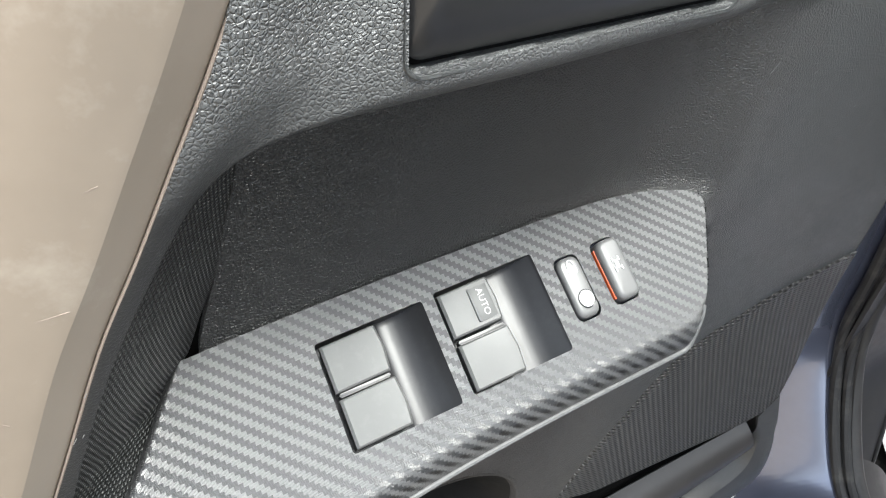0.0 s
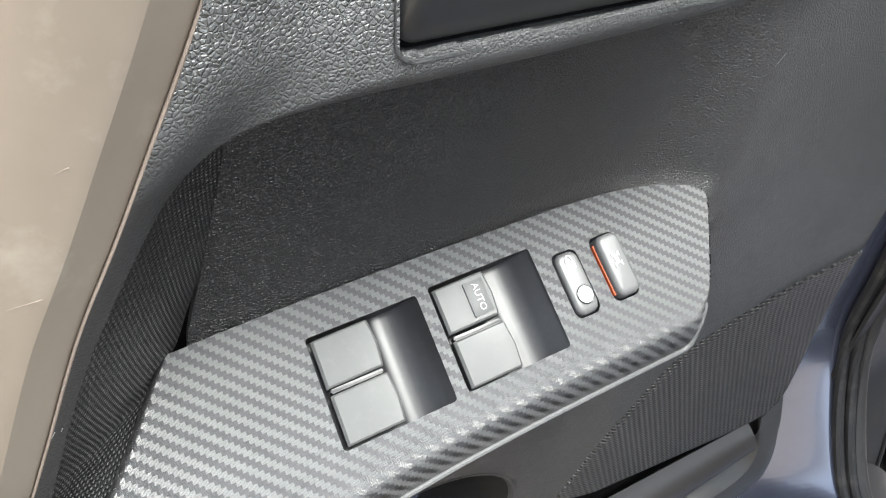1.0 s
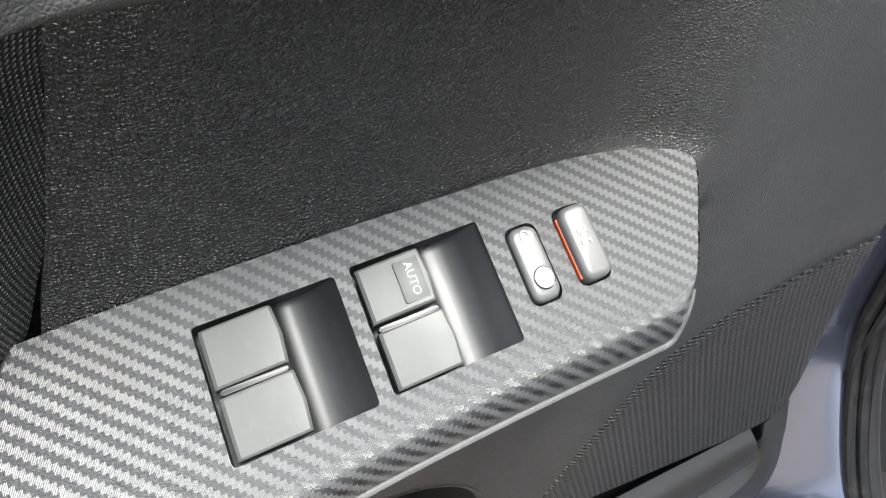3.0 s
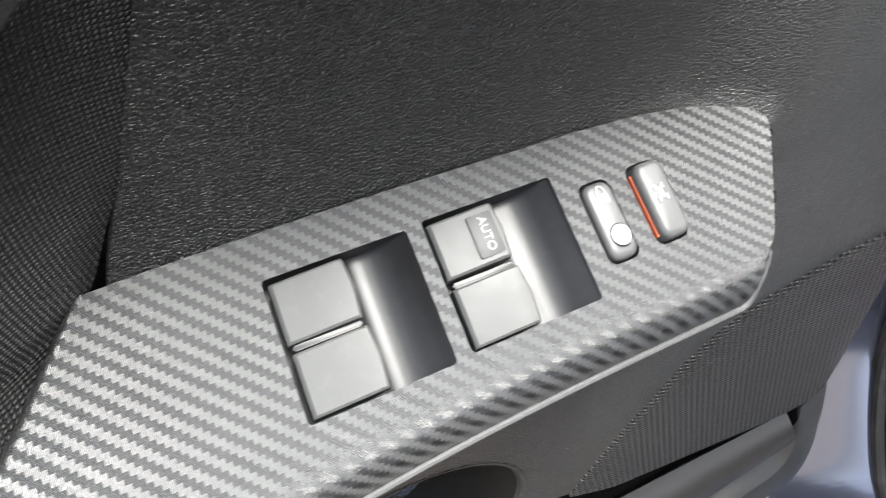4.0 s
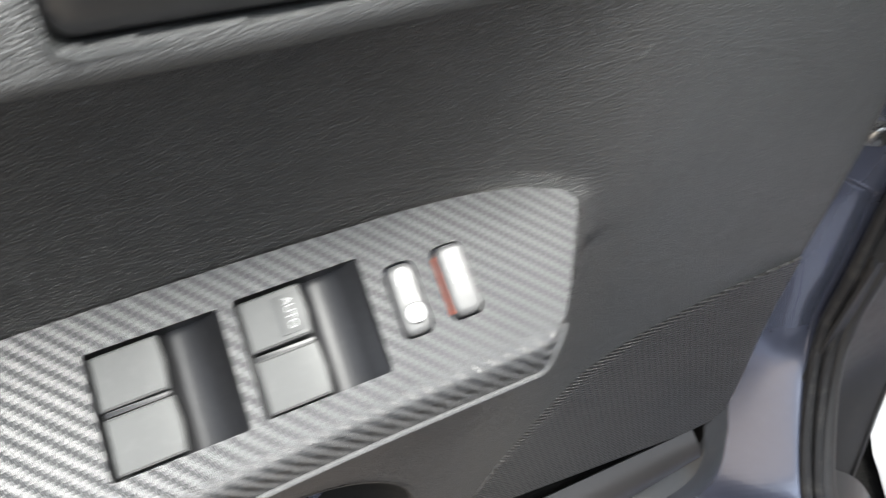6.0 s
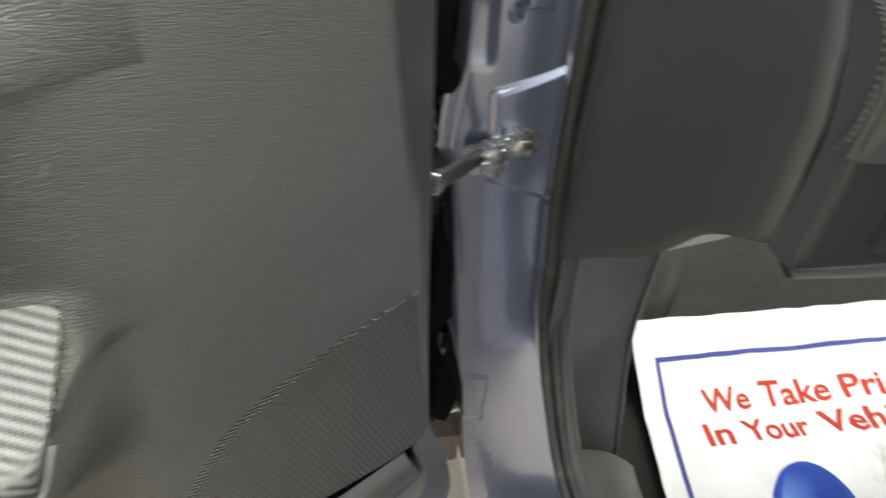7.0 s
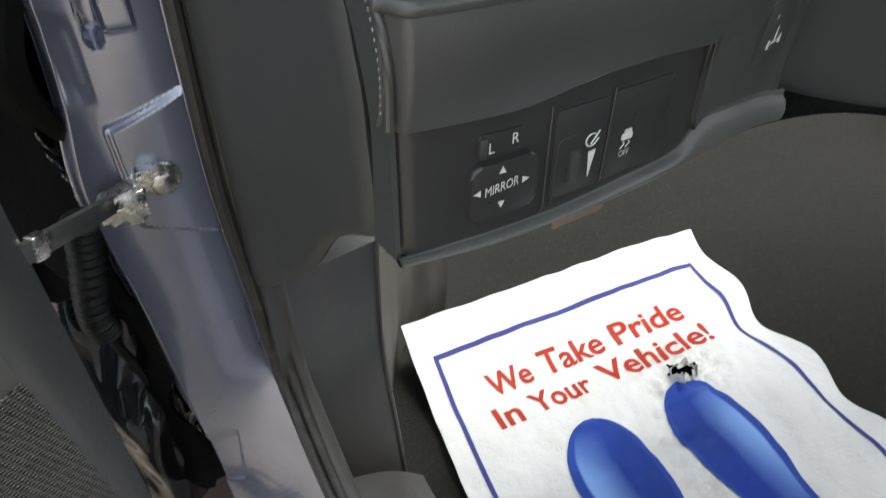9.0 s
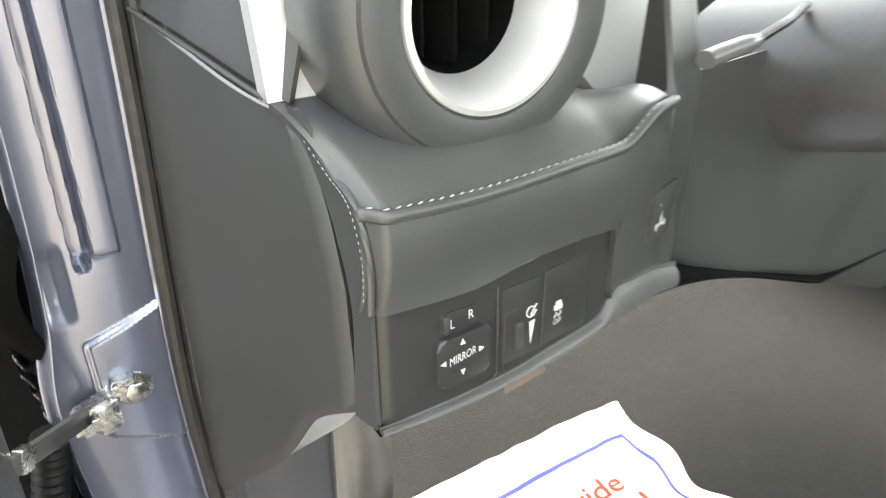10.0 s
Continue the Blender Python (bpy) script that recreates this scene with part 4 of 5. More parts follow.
part("door_seal", join(sweep([p + Vector((0.006, -0.010, 0.004)) for p in SEAL], 0.0062, 10), sweep([p + Vector((0.0165, -0.0135, 0.007)) for p in SEAL], 0.0058, 10)), M_RUBBER, car,
     "black rubber door seal with two ribs")
part("inner_trim", sweep([p + Vector((0.0255, -0.013, 0.009)) for p in SEAL], 0.0078, 12, 0.8), M_KICK, car, "brown-black finisher strip beside the seal")
# near-black sheets in place of the shade between door and fender
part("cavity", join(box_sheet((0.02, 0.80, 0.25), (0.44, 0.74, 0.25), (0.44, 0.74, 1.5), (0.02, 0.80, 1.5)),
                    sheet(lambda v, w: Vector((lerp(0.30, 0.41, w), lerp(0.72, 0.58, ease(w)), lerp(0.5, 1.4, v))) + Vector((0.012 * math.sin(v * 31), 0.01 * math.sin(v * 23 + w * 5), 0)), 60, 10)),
     M_DARK, car, "near-black sheets for the shade in the gap behind the door", thick=0.004)
part("fender", box_sheet((-0.05, 0.70, 0.30), (0.30, 0.70, 0.30), (0.30, 0.72, 1.30), (-0.05, 0.72, 1.30)), M_BLUE, car, "dark blue front fender edge", thick=0.02)

part("sill_bracket", prism(rounded(0.360, 0.372, 0.432, 0.432, 0.004), 0.0, 0.035, lambda a, b, h: Vector((a, 0.625 - h, b)), 0.002), M_TAN, car, "brown plastic bracket at the foot of the door gap")

bt = thing("wiring_boot", (0.378, 0.55, 0.80), "black corrugated rubber wiring boot between door and pillar", "cable boot")
part("bellows", sweep(curve_through([(0.392, 0.572, 0.890), (0.386, 0.578, 0.855), (0.377, 0.580, 0.815), (0.372, 0.585, 0.78), (0.374, 0.592, 0.755)], 90),
                      lambda s: 0.0135 + 0.0013 * math.sin(s * 100), 18), M_BOOT, bt)
part("cable", sweep(curve_through([(0.374, 0.592, 0.755), (0.376, 0.597, 0.73), (0.384, 0.60, 0.69), (0.394, 0.605, 0.62)], 30), 0.0045, 10), M_BOOT, bt)

# crinkled clear protective film hanging in the gap
rng = random.Random(11)
film_t = thing("crinkled_film", (0.36, 0.56, 0.55), "crumpled glossy black film hanging in the door gap", "film")
def crumple(v, w):
    z = lerp(0.45, 0.80, v)
    x = lerp(0.340, 0.414, w) + 0.006 * math.sin(7 * v + 3 * w) * (1 - w)
    fold = 0.012 * math.sin(w * 4.5 + 2.5 * v + 1.5 * noise.noise((v * 3, w * 2, 0))) + 0.010 * noise.noise((v * 5, w * 3, 5))
    fold += abs(math.fmod(v * 2.1 - w * 1.1 + 0.8 * noise.noise((v * 3, w * 3, 3)) + 9, 1.0) - 0.5) * 0.012
    return Vector((x, 0.610 - fold - 0.02 * math.sin(w * math.pi), z))


part("film_sheet", sheet(crumple, 90, 30), M_FILM, film_t, thick=0.001)

part("film_tail", sheet(lambda v, w: Vector((0.392 + 0.008 * (w - 0.5) + 0.004 * math.sin(5 * v + 1), 0.604 - 0.008 * abs(math.sin(14 * v + 3 * w)) - 0.004 * math.sin(w * math.pi), lerp(0.885, 0.97, v))), 40, 8), M_FILM, film_t, thick=0.001)

# check strap
cs = thing("door_check_strap", (0.46, 0.55, 0.90), "worn steel door check strap bolted to the pillar", "check strap")
A0, A1 = Vector((0.423, 0.548, 0.915)), dv(0.446, -0.054, 0.950)
AD = (A1 - A0)


def strap_at(a, b, h):
    d = AD.normalized()
    sidev = Vector((0, 0, 1)).cross(d).normalized()
    upv = d.cross(sidev)
    return A0 + d * a + upv * b + sidev * h


part("arm", prism(rounded(-0.004, -0.0065, AD.length + 0.03, 0.0065, 0.003), -0.0025, 0.0025, strap_at, 0.001), M_PLASTIC, cs, "grey-black steel arm")
part("arm_end", prism(rounded(AD.length - 0.012, -0.008, AD.length + 0.002, 0.008, 0.002), -0.0035, 0.0035, strap_at, 0.001), M_STEEL, cs)
part("bracket", join(prism(rounded(-0.020, -0.015, 0.017, 0.015, 0.007), 0, 0.004, lambda a, b, h: Vector((0.449 + a, 0.556 - h, 0.921 + b + 0.35 * a)), 0.0015),
                     prism(rounded(-0.026, -0.013, 0.006, 0.013, 0.006), 0, 0.014, lambda a, b, h: Vector((0.434 + a, 0.553 - h, 0.917 + b * 0.85 + 0.3 * a)), 0.005, 3),
                     prism(rounded(-0.010, -0.016, 0.010, 0.004, 0.005), 0, 0.019, lambda a, b, h: Vector((0.430 + a, 0.552 - h, 0.918 + b)), 0.005, 3),
                     prism(rounded(-0.008, -0.003, 0.012, 0.013, 0.004), 0, 0.011, lambda a, b, h: Vector((0.446 + a, 0.552 - h, 0.924 + b)), 0.004, 3)), M_STEEL, cs, "bright folded steel bracket")
part("bolt", join(sweep([(0.4545, y, 0.9225) for y in (0.554, 0.5490, 0.5485)], lambda s: 0.0140 if s < 0.9 else 0.0130, 24), sweep([(0.4545, y, 0.9225) for y in (0.551, 0.541, 0.5402)], lambda s: 0.0095 if s < 0.9 else 0.008, 6)),
     M_STEEL, cs, "hexagon bolt with a washer")

# ---- footwell ----
flo = part("floor", sheet(lambda v, w: Vector((lerp(0.53, 2.2, w), lerp(-1.6, 1.30, v), 0.395 + (0.55 * max(0.0, lerp(-1.6, 1.30, v) - 0.80)) + 0.006 * math.sin(w * 14) * math.sin(v * 19))), 60, 40), M_CARPET)
tagged(flo, "dark worn carpet of the footwell", "floor", kind="structure")
wn_ = part("wall_north", box_sheet((0.53, 1.25, 0.5), (2.2, 1.25, 0.5), (2.2, 1.15, 1.25), (0.53, 1.15, 1.25)), M_CARPET, thick=0.03)
tagged(wn_, "dark bulkhead of the footwell", "wall", kind="structure")

dash = thing("dashboard", (0.62, 0.45, 0.95), "black dashboard corner with stitched pad, round vent and switches", "dashboard")


def end_x(y):
    return 0.5415 - 0.198 * (y - 0.331)


kick_l = knots([(0.40, 0.516), (0.53, 0.508), (0.66, 0.5035), (0.80, 0.5045)])
kp = thing("kick_panel", (0.55, 0.55, 0.42), "dark grey plastic kick panel below the dashboard end", "trim panel")
part("panel", sheet(lambda v, w: Vector((lerp(kick_l(lerp(0.40, 0.80, v)), 0.614 + 0.010 * v, w), 0.535 - 0.065 * ease((0.60 - lerp(0.40, 0.80, v)) / 0.2) + 0.012 * math.sin(w * 3.0) + 0.030 * w * w + 0.012 * w,
                                          lerp(0.40, 0.80 + 0.12 * ease(w), v))), 30, 24), M_KICK, kp, thick=0.004)
part("edge", sweep([Vector((0.614 + 0.010 * v, 0.535 - 0.065 * ease((0.60 - lerp(0.40, 0.80, v)) / 0.2) + 0.0437, lerp(0.40, 0.92, v))) for v in np.linspace(0, 1, 24)], 0.003, 8), M_KICK, kp)
sc_ = thing("scuff_plate", (0.56, 0.2, 0.44), "dark grey plastic sill cover inside the seal", "sill cover")
part("cover", sheet(lambda v, w: lerp(SEAL[int(lerp(139, 86, v))] + Vector((0.028, 0, 0.010)), SEAL[int(lerp(139, 86, v))] + Vector((0.115, 0.02, -0.06 - 0.02 * v)), w) + Vector((0, 0, 0.012 * math.sin(w * math.pi))), 53, 12), M_KICK, sc_, thick=0.004, turn=True)
lc = thing("footwell_liner", (0.64, 0.75, 0.42), "dark carpet lining on the footwell side", "carpet lining")
lining_path = curve_through([(0.620, 0.585), (0.665, 0.68), (0.72, 0.748), (0.795, 0.778)], 40)
part("lining", sheet(lambda v, w: Vector((lining_path[round(w * 39)].x + 0.005 * math.sin(v * 9), lining_path[round(w * 39)].y + 0.004 * noise.noise((w * 9, v * 7, 2)), lerp(0.40, 1.10, v))), 30, 39), M_LINING, lc, thick=0.006)


# ---- dashboard ----
cap_low = knots([(0.345, 0.9935), (0.387, 0.964), (0.43, 0.905), (0.48, 0.855), (0.548, 0.787)])
cap_front = knots([(0.99, 0.348), (1.061, 0.344), (1.104, 0.352), (1.137, 0.366), (1.165, 0.385), (1.2, 0.40)])
cap_top = knots([(0.345, 1.160), (0.389, 1.1645), (0.47, 1.181), (0.56, 1.20)])


def cap_at(v, w):
    y = lerp(0.548, 0.345, w)
    z = lerp(cap_low(y), cap_top(y), v)
    y = max(y, lerp(0.548, cap_front(z), w))
    return Vector((end_x(y) - 0.004 * math.sin(min(1, v) * math.pi) + 0.004 * ease((w - 0.97) / 0.03) + 0.004 * ease((0.04 - v) / 0.04), y, z))


part("end_cap", sheet(cap_at, 40, 40), M_DASH, dash, "dark grey plastic end cap", thick=0.003)
part("end_flange", sheet(lambda v, w: Vector((end_x(lerp(cap_front(lerp(0.9935, 1.165, v)) - 0.0015, 0.328 + 0.05 * ease((lerp(0.9935, 1.165, v) - 1.115) / 0.06), w)) + 0.001, lerp(cap_front(lerp(0.9935, 1.165, v)) - 0.0015, 0.328 + 0.05 * ease((lerp(0.9935, 1.165, v) - 1.115) / 0.06), w), lerp(0.9935, 1.165, v))), 40, 6),
     M_PAD, dash, thick=0.003)
part("upper_end", sheet(lambda v, w: Vector((end_x(lerp(0.60, 0.385, w)) + 0.004 + 0.05 * v, lerp(0.60, 0.385, w), lerp(cap_top(lerp(0.60, 0.385, w)) + 0.002, 1.34, v))), 10, 12), M_PLASTIC, dash,
     "satin upper end of the dashboard", thick=0.003)
part("cap_rib", sweep([Vector((end_x(y) - 0.001, y, cap_top(y) + 0.001)) for y in np.linspace(0.392, 0.55, 20)], 0.0016, 6), M_PLASTIC, dash)
part("cap_skirt", sheet(lambda v, w: Vector((end_x(lerp(0.548, 0.345, w)) + 0.006 + 0.05 * v, lerp(0.548, 0.345, w) + 0.01 * v, cap_low(lerp(0.548, 0.345, w)) + 0.004 - 0.002 * v)), 4, 30), M_DASH, dash, thick=0.003, turn=True)

low_edge = knots([(0.545, 0.9895), (0.60, 0.989), (0.675, 0.991), (0.705, 0.993), (0.735, 0.995), (0.765, 0.993), (0.80, 0.987), (0.86, 0.972), (1.1, 0.885)])
face_low = knots([(0.545, 0.9915), (0.59, 0.9945), (0.63, 0.9955), (0.68, 1.0005), (0.705, 1.0025), (0.714, 1.0040), (0.7195, 1.0075), (0.726, 1.018), (0.734, 1.0235), (0.76, 1.0205), (0.80, 1.010), (0.83, 1.000)])
face_y = knots([(0.54, 0.331), (0.60, 0.326), (0.68, 0.329), (0.75, 0.338), (0.80, 0.352), (1.0, 0.38), (1.3, 0.38)])


def switch_face(v, w):
    x = lerp(0.5415, 0.740, w)
    z = lerp(low_edge(x) + 0.002, 1.066 + 0.012 * ease((x - 0.62) / 0.12), v)
    return Vector((x, face_y(x) + 0.006 * ease((0.012 - (x - 0.5415)) / 0.012), z))


part("switch_face", sheet(switch_face, 20, 60), M_SMOOTH, dash, "dark plastic face with mirror switches", thick=0.004)
def lip_at(v, w):
    x = lerp(0.546, 0.822, w)
    z = lerp(low_edge(x), face_low(x), v)
    return Vector((x, face_y(x) - 0.0046 * math.sin(min(1.0, 0.12 + v * 1.1) * math.pi) ** 0.6 - 0.0012 * (1 - v), z))


part("lower_lip", sheet(lip_at, 10, 80), M_LIP, dash, "grey lower lip of the dashboard that widens towards the column", thick=0.003)
# underside shade put into a near-black colour
part("under_face", sheet(lambda v, w: Vector((lerp(0.546, 1.3, w), lerp(face_y(lerp(0.546, 1.3, w)), 0.50, v), low_edge(lerp(0.546, 1.3, w)) - 0.004 + 0.03 * v)), 6, 50), M_DARK, dash, "near-black underside with its shade in the colour", thick=0.003, turn=True)
part("connector", prism(rounded(0.0, 0.0, 0.034, 0.012, 0.002), 0, 0.012, lambda a, b, h: Vector((0.640 + a, 0.348 - h, 0.970 + b + 0.1 * a)), 0.001), M_TAN, dash, "brown-grey plug below the lip")


def pad_y(x, z):
    """Depth of the padded front, whose right end turns back."""
    t = (z - 1.0665) / 0.059
    bulge = 0.013 * math.sin(lerp(0.12, 0.72, max(0.0, min(1.0, t))) * math.pi) ** 0.9 + 0.03 * min(0.0, z - 1.0665)
    y = face_y(x) - bulge * lerp(1, 0.6, ease((x - 0.69) / 0.10)) + 0.010 * ease((0.010 - (x - 0.5405)) / 0.010) + 0.25 * max(0.0, z - 1.142)
    k = max(0.0, (x - 0.804) / 0.0165)
    return y + 0.018 * (1 - math.sqrt(max(0.0, 1 - k * k)))


def pad_at(v, x):
    """Its lower edge follows the switch face and drops to the lip past its end; past the seam it runs up beside the silver trim."""
    top = 1.1245 + 0.002 * ease((x - 0.6) / 0.1) + 0.015 * ease((x - 0.705) / 0.045) + 0.13 * ease((x - 0.768) / 0.008)
    low = lerp(1.0665 + 0.008 * ease((x - 0.60) / 0.05) - 0.004 * ease((x - 0.68) / 0.04), face_low(x) + 0.0004, ease((x - 0.7185) / 0.005))
    z = lerp(low, top, v)
    return Vector((x, pad_y(x, z), z))


def pad_front(v, w):
    return pad_at(v, lerp(0.5405, 0.820, w))


pd = part("pad", sheet(pad_front, 30, 180), M_PAD, dash, "padded black leatherette dash front", thick=0.004)


def pad_roof(v, w):
    x = lerp(0.5405, 0.768, w)
    a = pad_at(1, x)
    hi = Vector((lerp(0.527, 0.775, w), 0.392, 1.166 - 0.03 * ease((x - 0.66) / 0.1)))
    p = lerp(a, hi, v)
    p.z += 0.006 * math.sin(v * math.pi) - 0.004 * ease(1 - v / 0.08)
    return p


part("pad_top", sheet(pad_roof, 24, 60), M_PAD, dash, "stitched leatherette top of the dash pad", thick=0.004)
seam_pts = [pad_front(1, w) + Vector((0, -0.0018, 0.0)) for w in np.linspace(0.0, 0.810, 120)]
part("piping", sweep(seam_pts, 0.0036, 12), M_PAD, dash, "rolled seam of the pad")
side_pts = curve_through([(0.5330, 0.376, 1.158), (0.5370, 0.350, 1.139), (0.5395, 0.333, 1.1265), (0.5410, 0.3255, 1.10), (0.5410, 0.327, 1.07)], 60)
part("side_seam", sweep([p + Vector((0.0015, -0.001, 0)) for p in side_pts], 0.0022, 8), M_PAD, dash)

# stitches, one mesh shared
stm = bmesh.new()
bmesh.ops.create_uvsphere(stm, u_segments=6, v_segments=4, radius=1.0)
for v in stm.verts:
    v.co = Vector((v.co.x * 0.0024, v.co.y * 0.0007, v.co.z * 0.0006)) * K
st_me = bpy.data.meshes.new("stitch")
stm.to_mesh(st_me)
stm.free()
st_me.materials.append(M_STITCH)


def stitch(p, d, k=1.0):
    ob = new("stitch", st_me)
    ob.parent = pd
    ob.matrix_local = Matrix.Translation(p * K - BASES[pd.name]) @ d.to_track_quat('X', 'Z').to_matrix().to_4x4() @ Matrix.Scale(k, 4)


for i in range(1, 117, 3):
    p, q = seam_pts[i], seam_pts[i + 2]
    stitch(lerp(p, q, 0.5) + Vector((0, 0.0005, 0.0034)), (q - p + Vector((0, 0.001, 0.001))))
for i in range(1, 57, 2):
    p, q = side_pts[i], side_pts[i + 1]
    stitch(lerp(p, q, 0.5) + Vector((-0.0012, 0.0016, 0.0005)), (q - p), 0.45)

# mirror adjuster, dimmer and other switches on the dark face
def sf(x, z, h=0.0):
    return Vector((x, face_y(x) - h, z))


mr = part("mirror_switch", prism(rounded(0.5800, 1.0070, 0.6170, 1.0400, 0.006), -0.002, 0.0045, lambda a, b, h: sf(a, b + 0.04 * (a - 0.6), h), 0.002, 3), M_SMOOTH, dash, "black square mirror adjuster")
part("lettering", lettering("MIRROR", 0.0078, lambda x, y, h: sf(0.5965 + x * 0.64, 1.0255 + y + 0.10 * x, 0.0049 + h), 0.00005), M_ICON, mr, "white word MIRROR")
for a, b, rot in ((0.5965, 1.0352, 90), (0.5965, 1.0152, -90), (0.5838, 1.0245, 180), (0.6092, 1.0262, 0)):
    tri = [(a + 0.0022 * math.cos(radians(rot + k)), b + 0.0022 * math.sin(radians(rot + k))) for k in (0, 130, 230)]
    part("arrow", prism(tri, 0.0044, 0.005, lambda a, b, h: sf(a, b, h)), M_ICON, mr)
ms = part("mirror_selector", prism(rounded(0.5845, 1.0425, 0.6085, 1.0545, 0.002), -0.002, 0.0012, lambda a, b, h: sf(a, b, h), 0.0006), M_SMOOTH, dash, "black sliding mirror selector")
part("slider", prism(rounded(0.5848, 1.0432, 0.5885, 1.0538, 0.001), 0.0, 0.0035, lambda a, b, h: sf(a, b, h), 0.0008), M_PLASTIC, ms)
for ch, a, b in (("L", 0.5915, 1.0465), ("R", 0.6040, 1.0490)):
    part("lettering", lettering(ch, 0.0085, lambda x, y, h, a=a, b=b: sf(a + x * 0.8, b + y, 0.0016 + h), 0.00005), M_ICON, ms)
dm = part("dimmer_panel", prism(rounded(0.6270, 1.0030, 0.6590, 1.0560, 0.003), -0.002, 0.0010, lambda a, b, h: sf(a, b, h), 0.0006), M_SMOOTH, dash, "black panel with a light dimmer wheel")
part("wheel", prism(rounded(0.6375, 1.0105, 0.6435, 1.0300, 0.002), 0.0, 0.0030, lambda a, b, h: sf(a, b, h), 0.0012), M_PLASTIC, dm)
part("wedge_mark", prism([(0.6490, 1.0265), (0.6535, 1.0270), (0.6508, 1.0105)], 0.0008, 0.0014, lambda a, b, h: sf(a, b, h)), M_ICON, dm, "white wedge mark")
part("dial_mark", join(sweep([sf(0.6500 + 0.0034 * math.cos(t), 1.0335 + 0.0036 * math.sin(t), 0.0012) for t in np.linspace(0.8, 5.4, 18)], 0.00045, 5),
                       sweep([sf(0.6498, 1.0310, 0.0012), sf(0.6545, 1.0378, 0.0012)], 0.00045, 5), sweep([sf(0.6520, 1.0305, 0.0012), sf(0.6545, 1.0335, 0.0012)], 0.00045, 5)), M_ICON, dm, "white dial mark")
for pts in ([(0.6235, 1.060), (0.6240, 1.000), (0.6210, 0.997), (0.612, 0.9965)], [(0.6290, 1.000), (0.6295, 1.036), (0.6310, 1.039), (0.640, 1.040)], [(0.6605, 1.060), (0.6600, 1.004)]):
    part("panel_joint", sweep([sf(a, b, 0.0012) for a, b in pts], 0.0004, 5), M_PLASTIC, dash)
vs_ = part("blank_panel", prism(rounded(0.6605, 1.0040, 0.7000, 1.0575, 0.004), -0.002, 0.0010, lambda a, b, h: sf(a, b, h), 0.0006), M_SMOOTH, dash, "black push switch panel")
part("car_mark", join(prism(rounded(0.6700, 1.0262, 0.6770, 1.0302, 0.0008), 0.0008, 0.0014, lambda a, b, h: sf(a, b, h)), prism(rounded(0.6715, 1.0302, 0.6760, 1.0325, 0.0006), 0.0008, 0.0014, lambda a, b, h: sf(a, b, h)),
                      *[sweep([sf(0.6715 + q + 0.0010 * math.sin(k), 1.0250 - 0.0008 * k, 0.0011) for k in np.linspace(0, 5, 14)], 0.00035, 5) for q in (0.0, 0.0035)]), M_ICON, vs_, "white skidding car mark")
part("lettering", lettering("OFF", 0.0058, lambda x, y, h: sf(0.6732 + x * 0.7, 1.0178 + y, 0.0013 + h), 0.00005), M_PALE, vs_, "pale word OFF")

# panel towards the steering column, with its drive button
knee_low = knots([(0.80, 0.985), (0.86, 0.968), (0.885, 0.953), (0.9385, 0.9286), (1.0, 0.911), (1.11, 0.873), (1.30, 0.80)])


def knee(v, w):
    x = lerp(0.80, 1.30, w)
    z = lerp(knee_low(x), 1.135 + 0.03 * w, v)
    roll = max(0.0, 1 - v / 0.09)
    return Vector((x, lerp(0.366, 0.385, ease((x - 0.80) / 0.05)) + 0.016 * roll * roll - 0.010 * math.sin(v * math.pi), z))


part("column_panel", sheet(knee, 40, 60), M_DASH, dash, "grey-black panel below the steering column", thick=0.004)


def on_pad(a, b, h):
    x, z = 0.7765 + a, 1.060 + b
    return Vector((x, pad_y(x, z) - h, z))


ab = part("drive_button", prism(rounded(-0.0165, -0.018, 0.018, 0.022, 0.004), -0.002, 0.0012, on_pad, 0.0008), M_PAD, dash, "black drive mode button")
part("axle_mark", join(*[prism(rounded(a, b, a + w, b + q, 0.0003), 0.0010, 0.0026, lambda a, b, h: on_pad(a * 1.25, b * 1.05, h)) for a, b, w, q in
                         ((-0.005, 0.0065, 0.010, 0.0011), (-0.005, -0.0080, 0.010, 0.0011), (-0.0006, -0.008, 0.0012, 0.015), (-0.0056, 0.0045, 0.0014, 0.0050), (0.0042, 0.0045, 0.0014, 0.0050), (-0.0056, -0.010, 0.0014, 0.0050), (0.0042, -0.010, 0.0014, 0.0050))]),
     M_ICON, ab, "pale axle symbol")

# round vent in a silver surround
VC = Vector((0.6305, 0.345, 1.2085))


def disc(rings):
    return sheet(lambda v, w: VC + Vector((rings[round(v * (len(rings) - 1))][0] * math.cos(w * math.tau), rings[round(v * (len(rings) - 1))][1], rings[round(v * (len(rings) - 1))][0] * math.sin(w * math.tau))), len(rings) - 1, 72)


vt = part("air_vent", disc([(0.087, 0.050), (0.0865, 0.030), (0.0855, 0.018), (0.083, 0.008), (0.078, 0.002), (0.0755, 0.0005), (0.0745, -0.0020), (0.067, -0.004), (0.0575, -0.0025), (0.0545, 0.002)]), M_PAD, dash, "round black air vent housing", thick=0.002, turn=True)
part("chrome_ring", disc([(0.0545, 0.001), (0.0535, -0.0038), (0.0515, -0.0045), (0.0475, 0.004), (0.0425, 0.018), (0.0402, 0.028), (0.0395, 0.034)]), M_SILVER, vt, "bright satin silver vent ring", thick=0.001, turn=True)
# duct and vanes coloured near-black for the shade inside the vent
part("vent_duct", disc([(0.0397, 0.030), (0.0385, 0.05), (0.036, 0.08), (0.0, 0.082)]), M_DARK, vt, thick=0.001, turn=True)
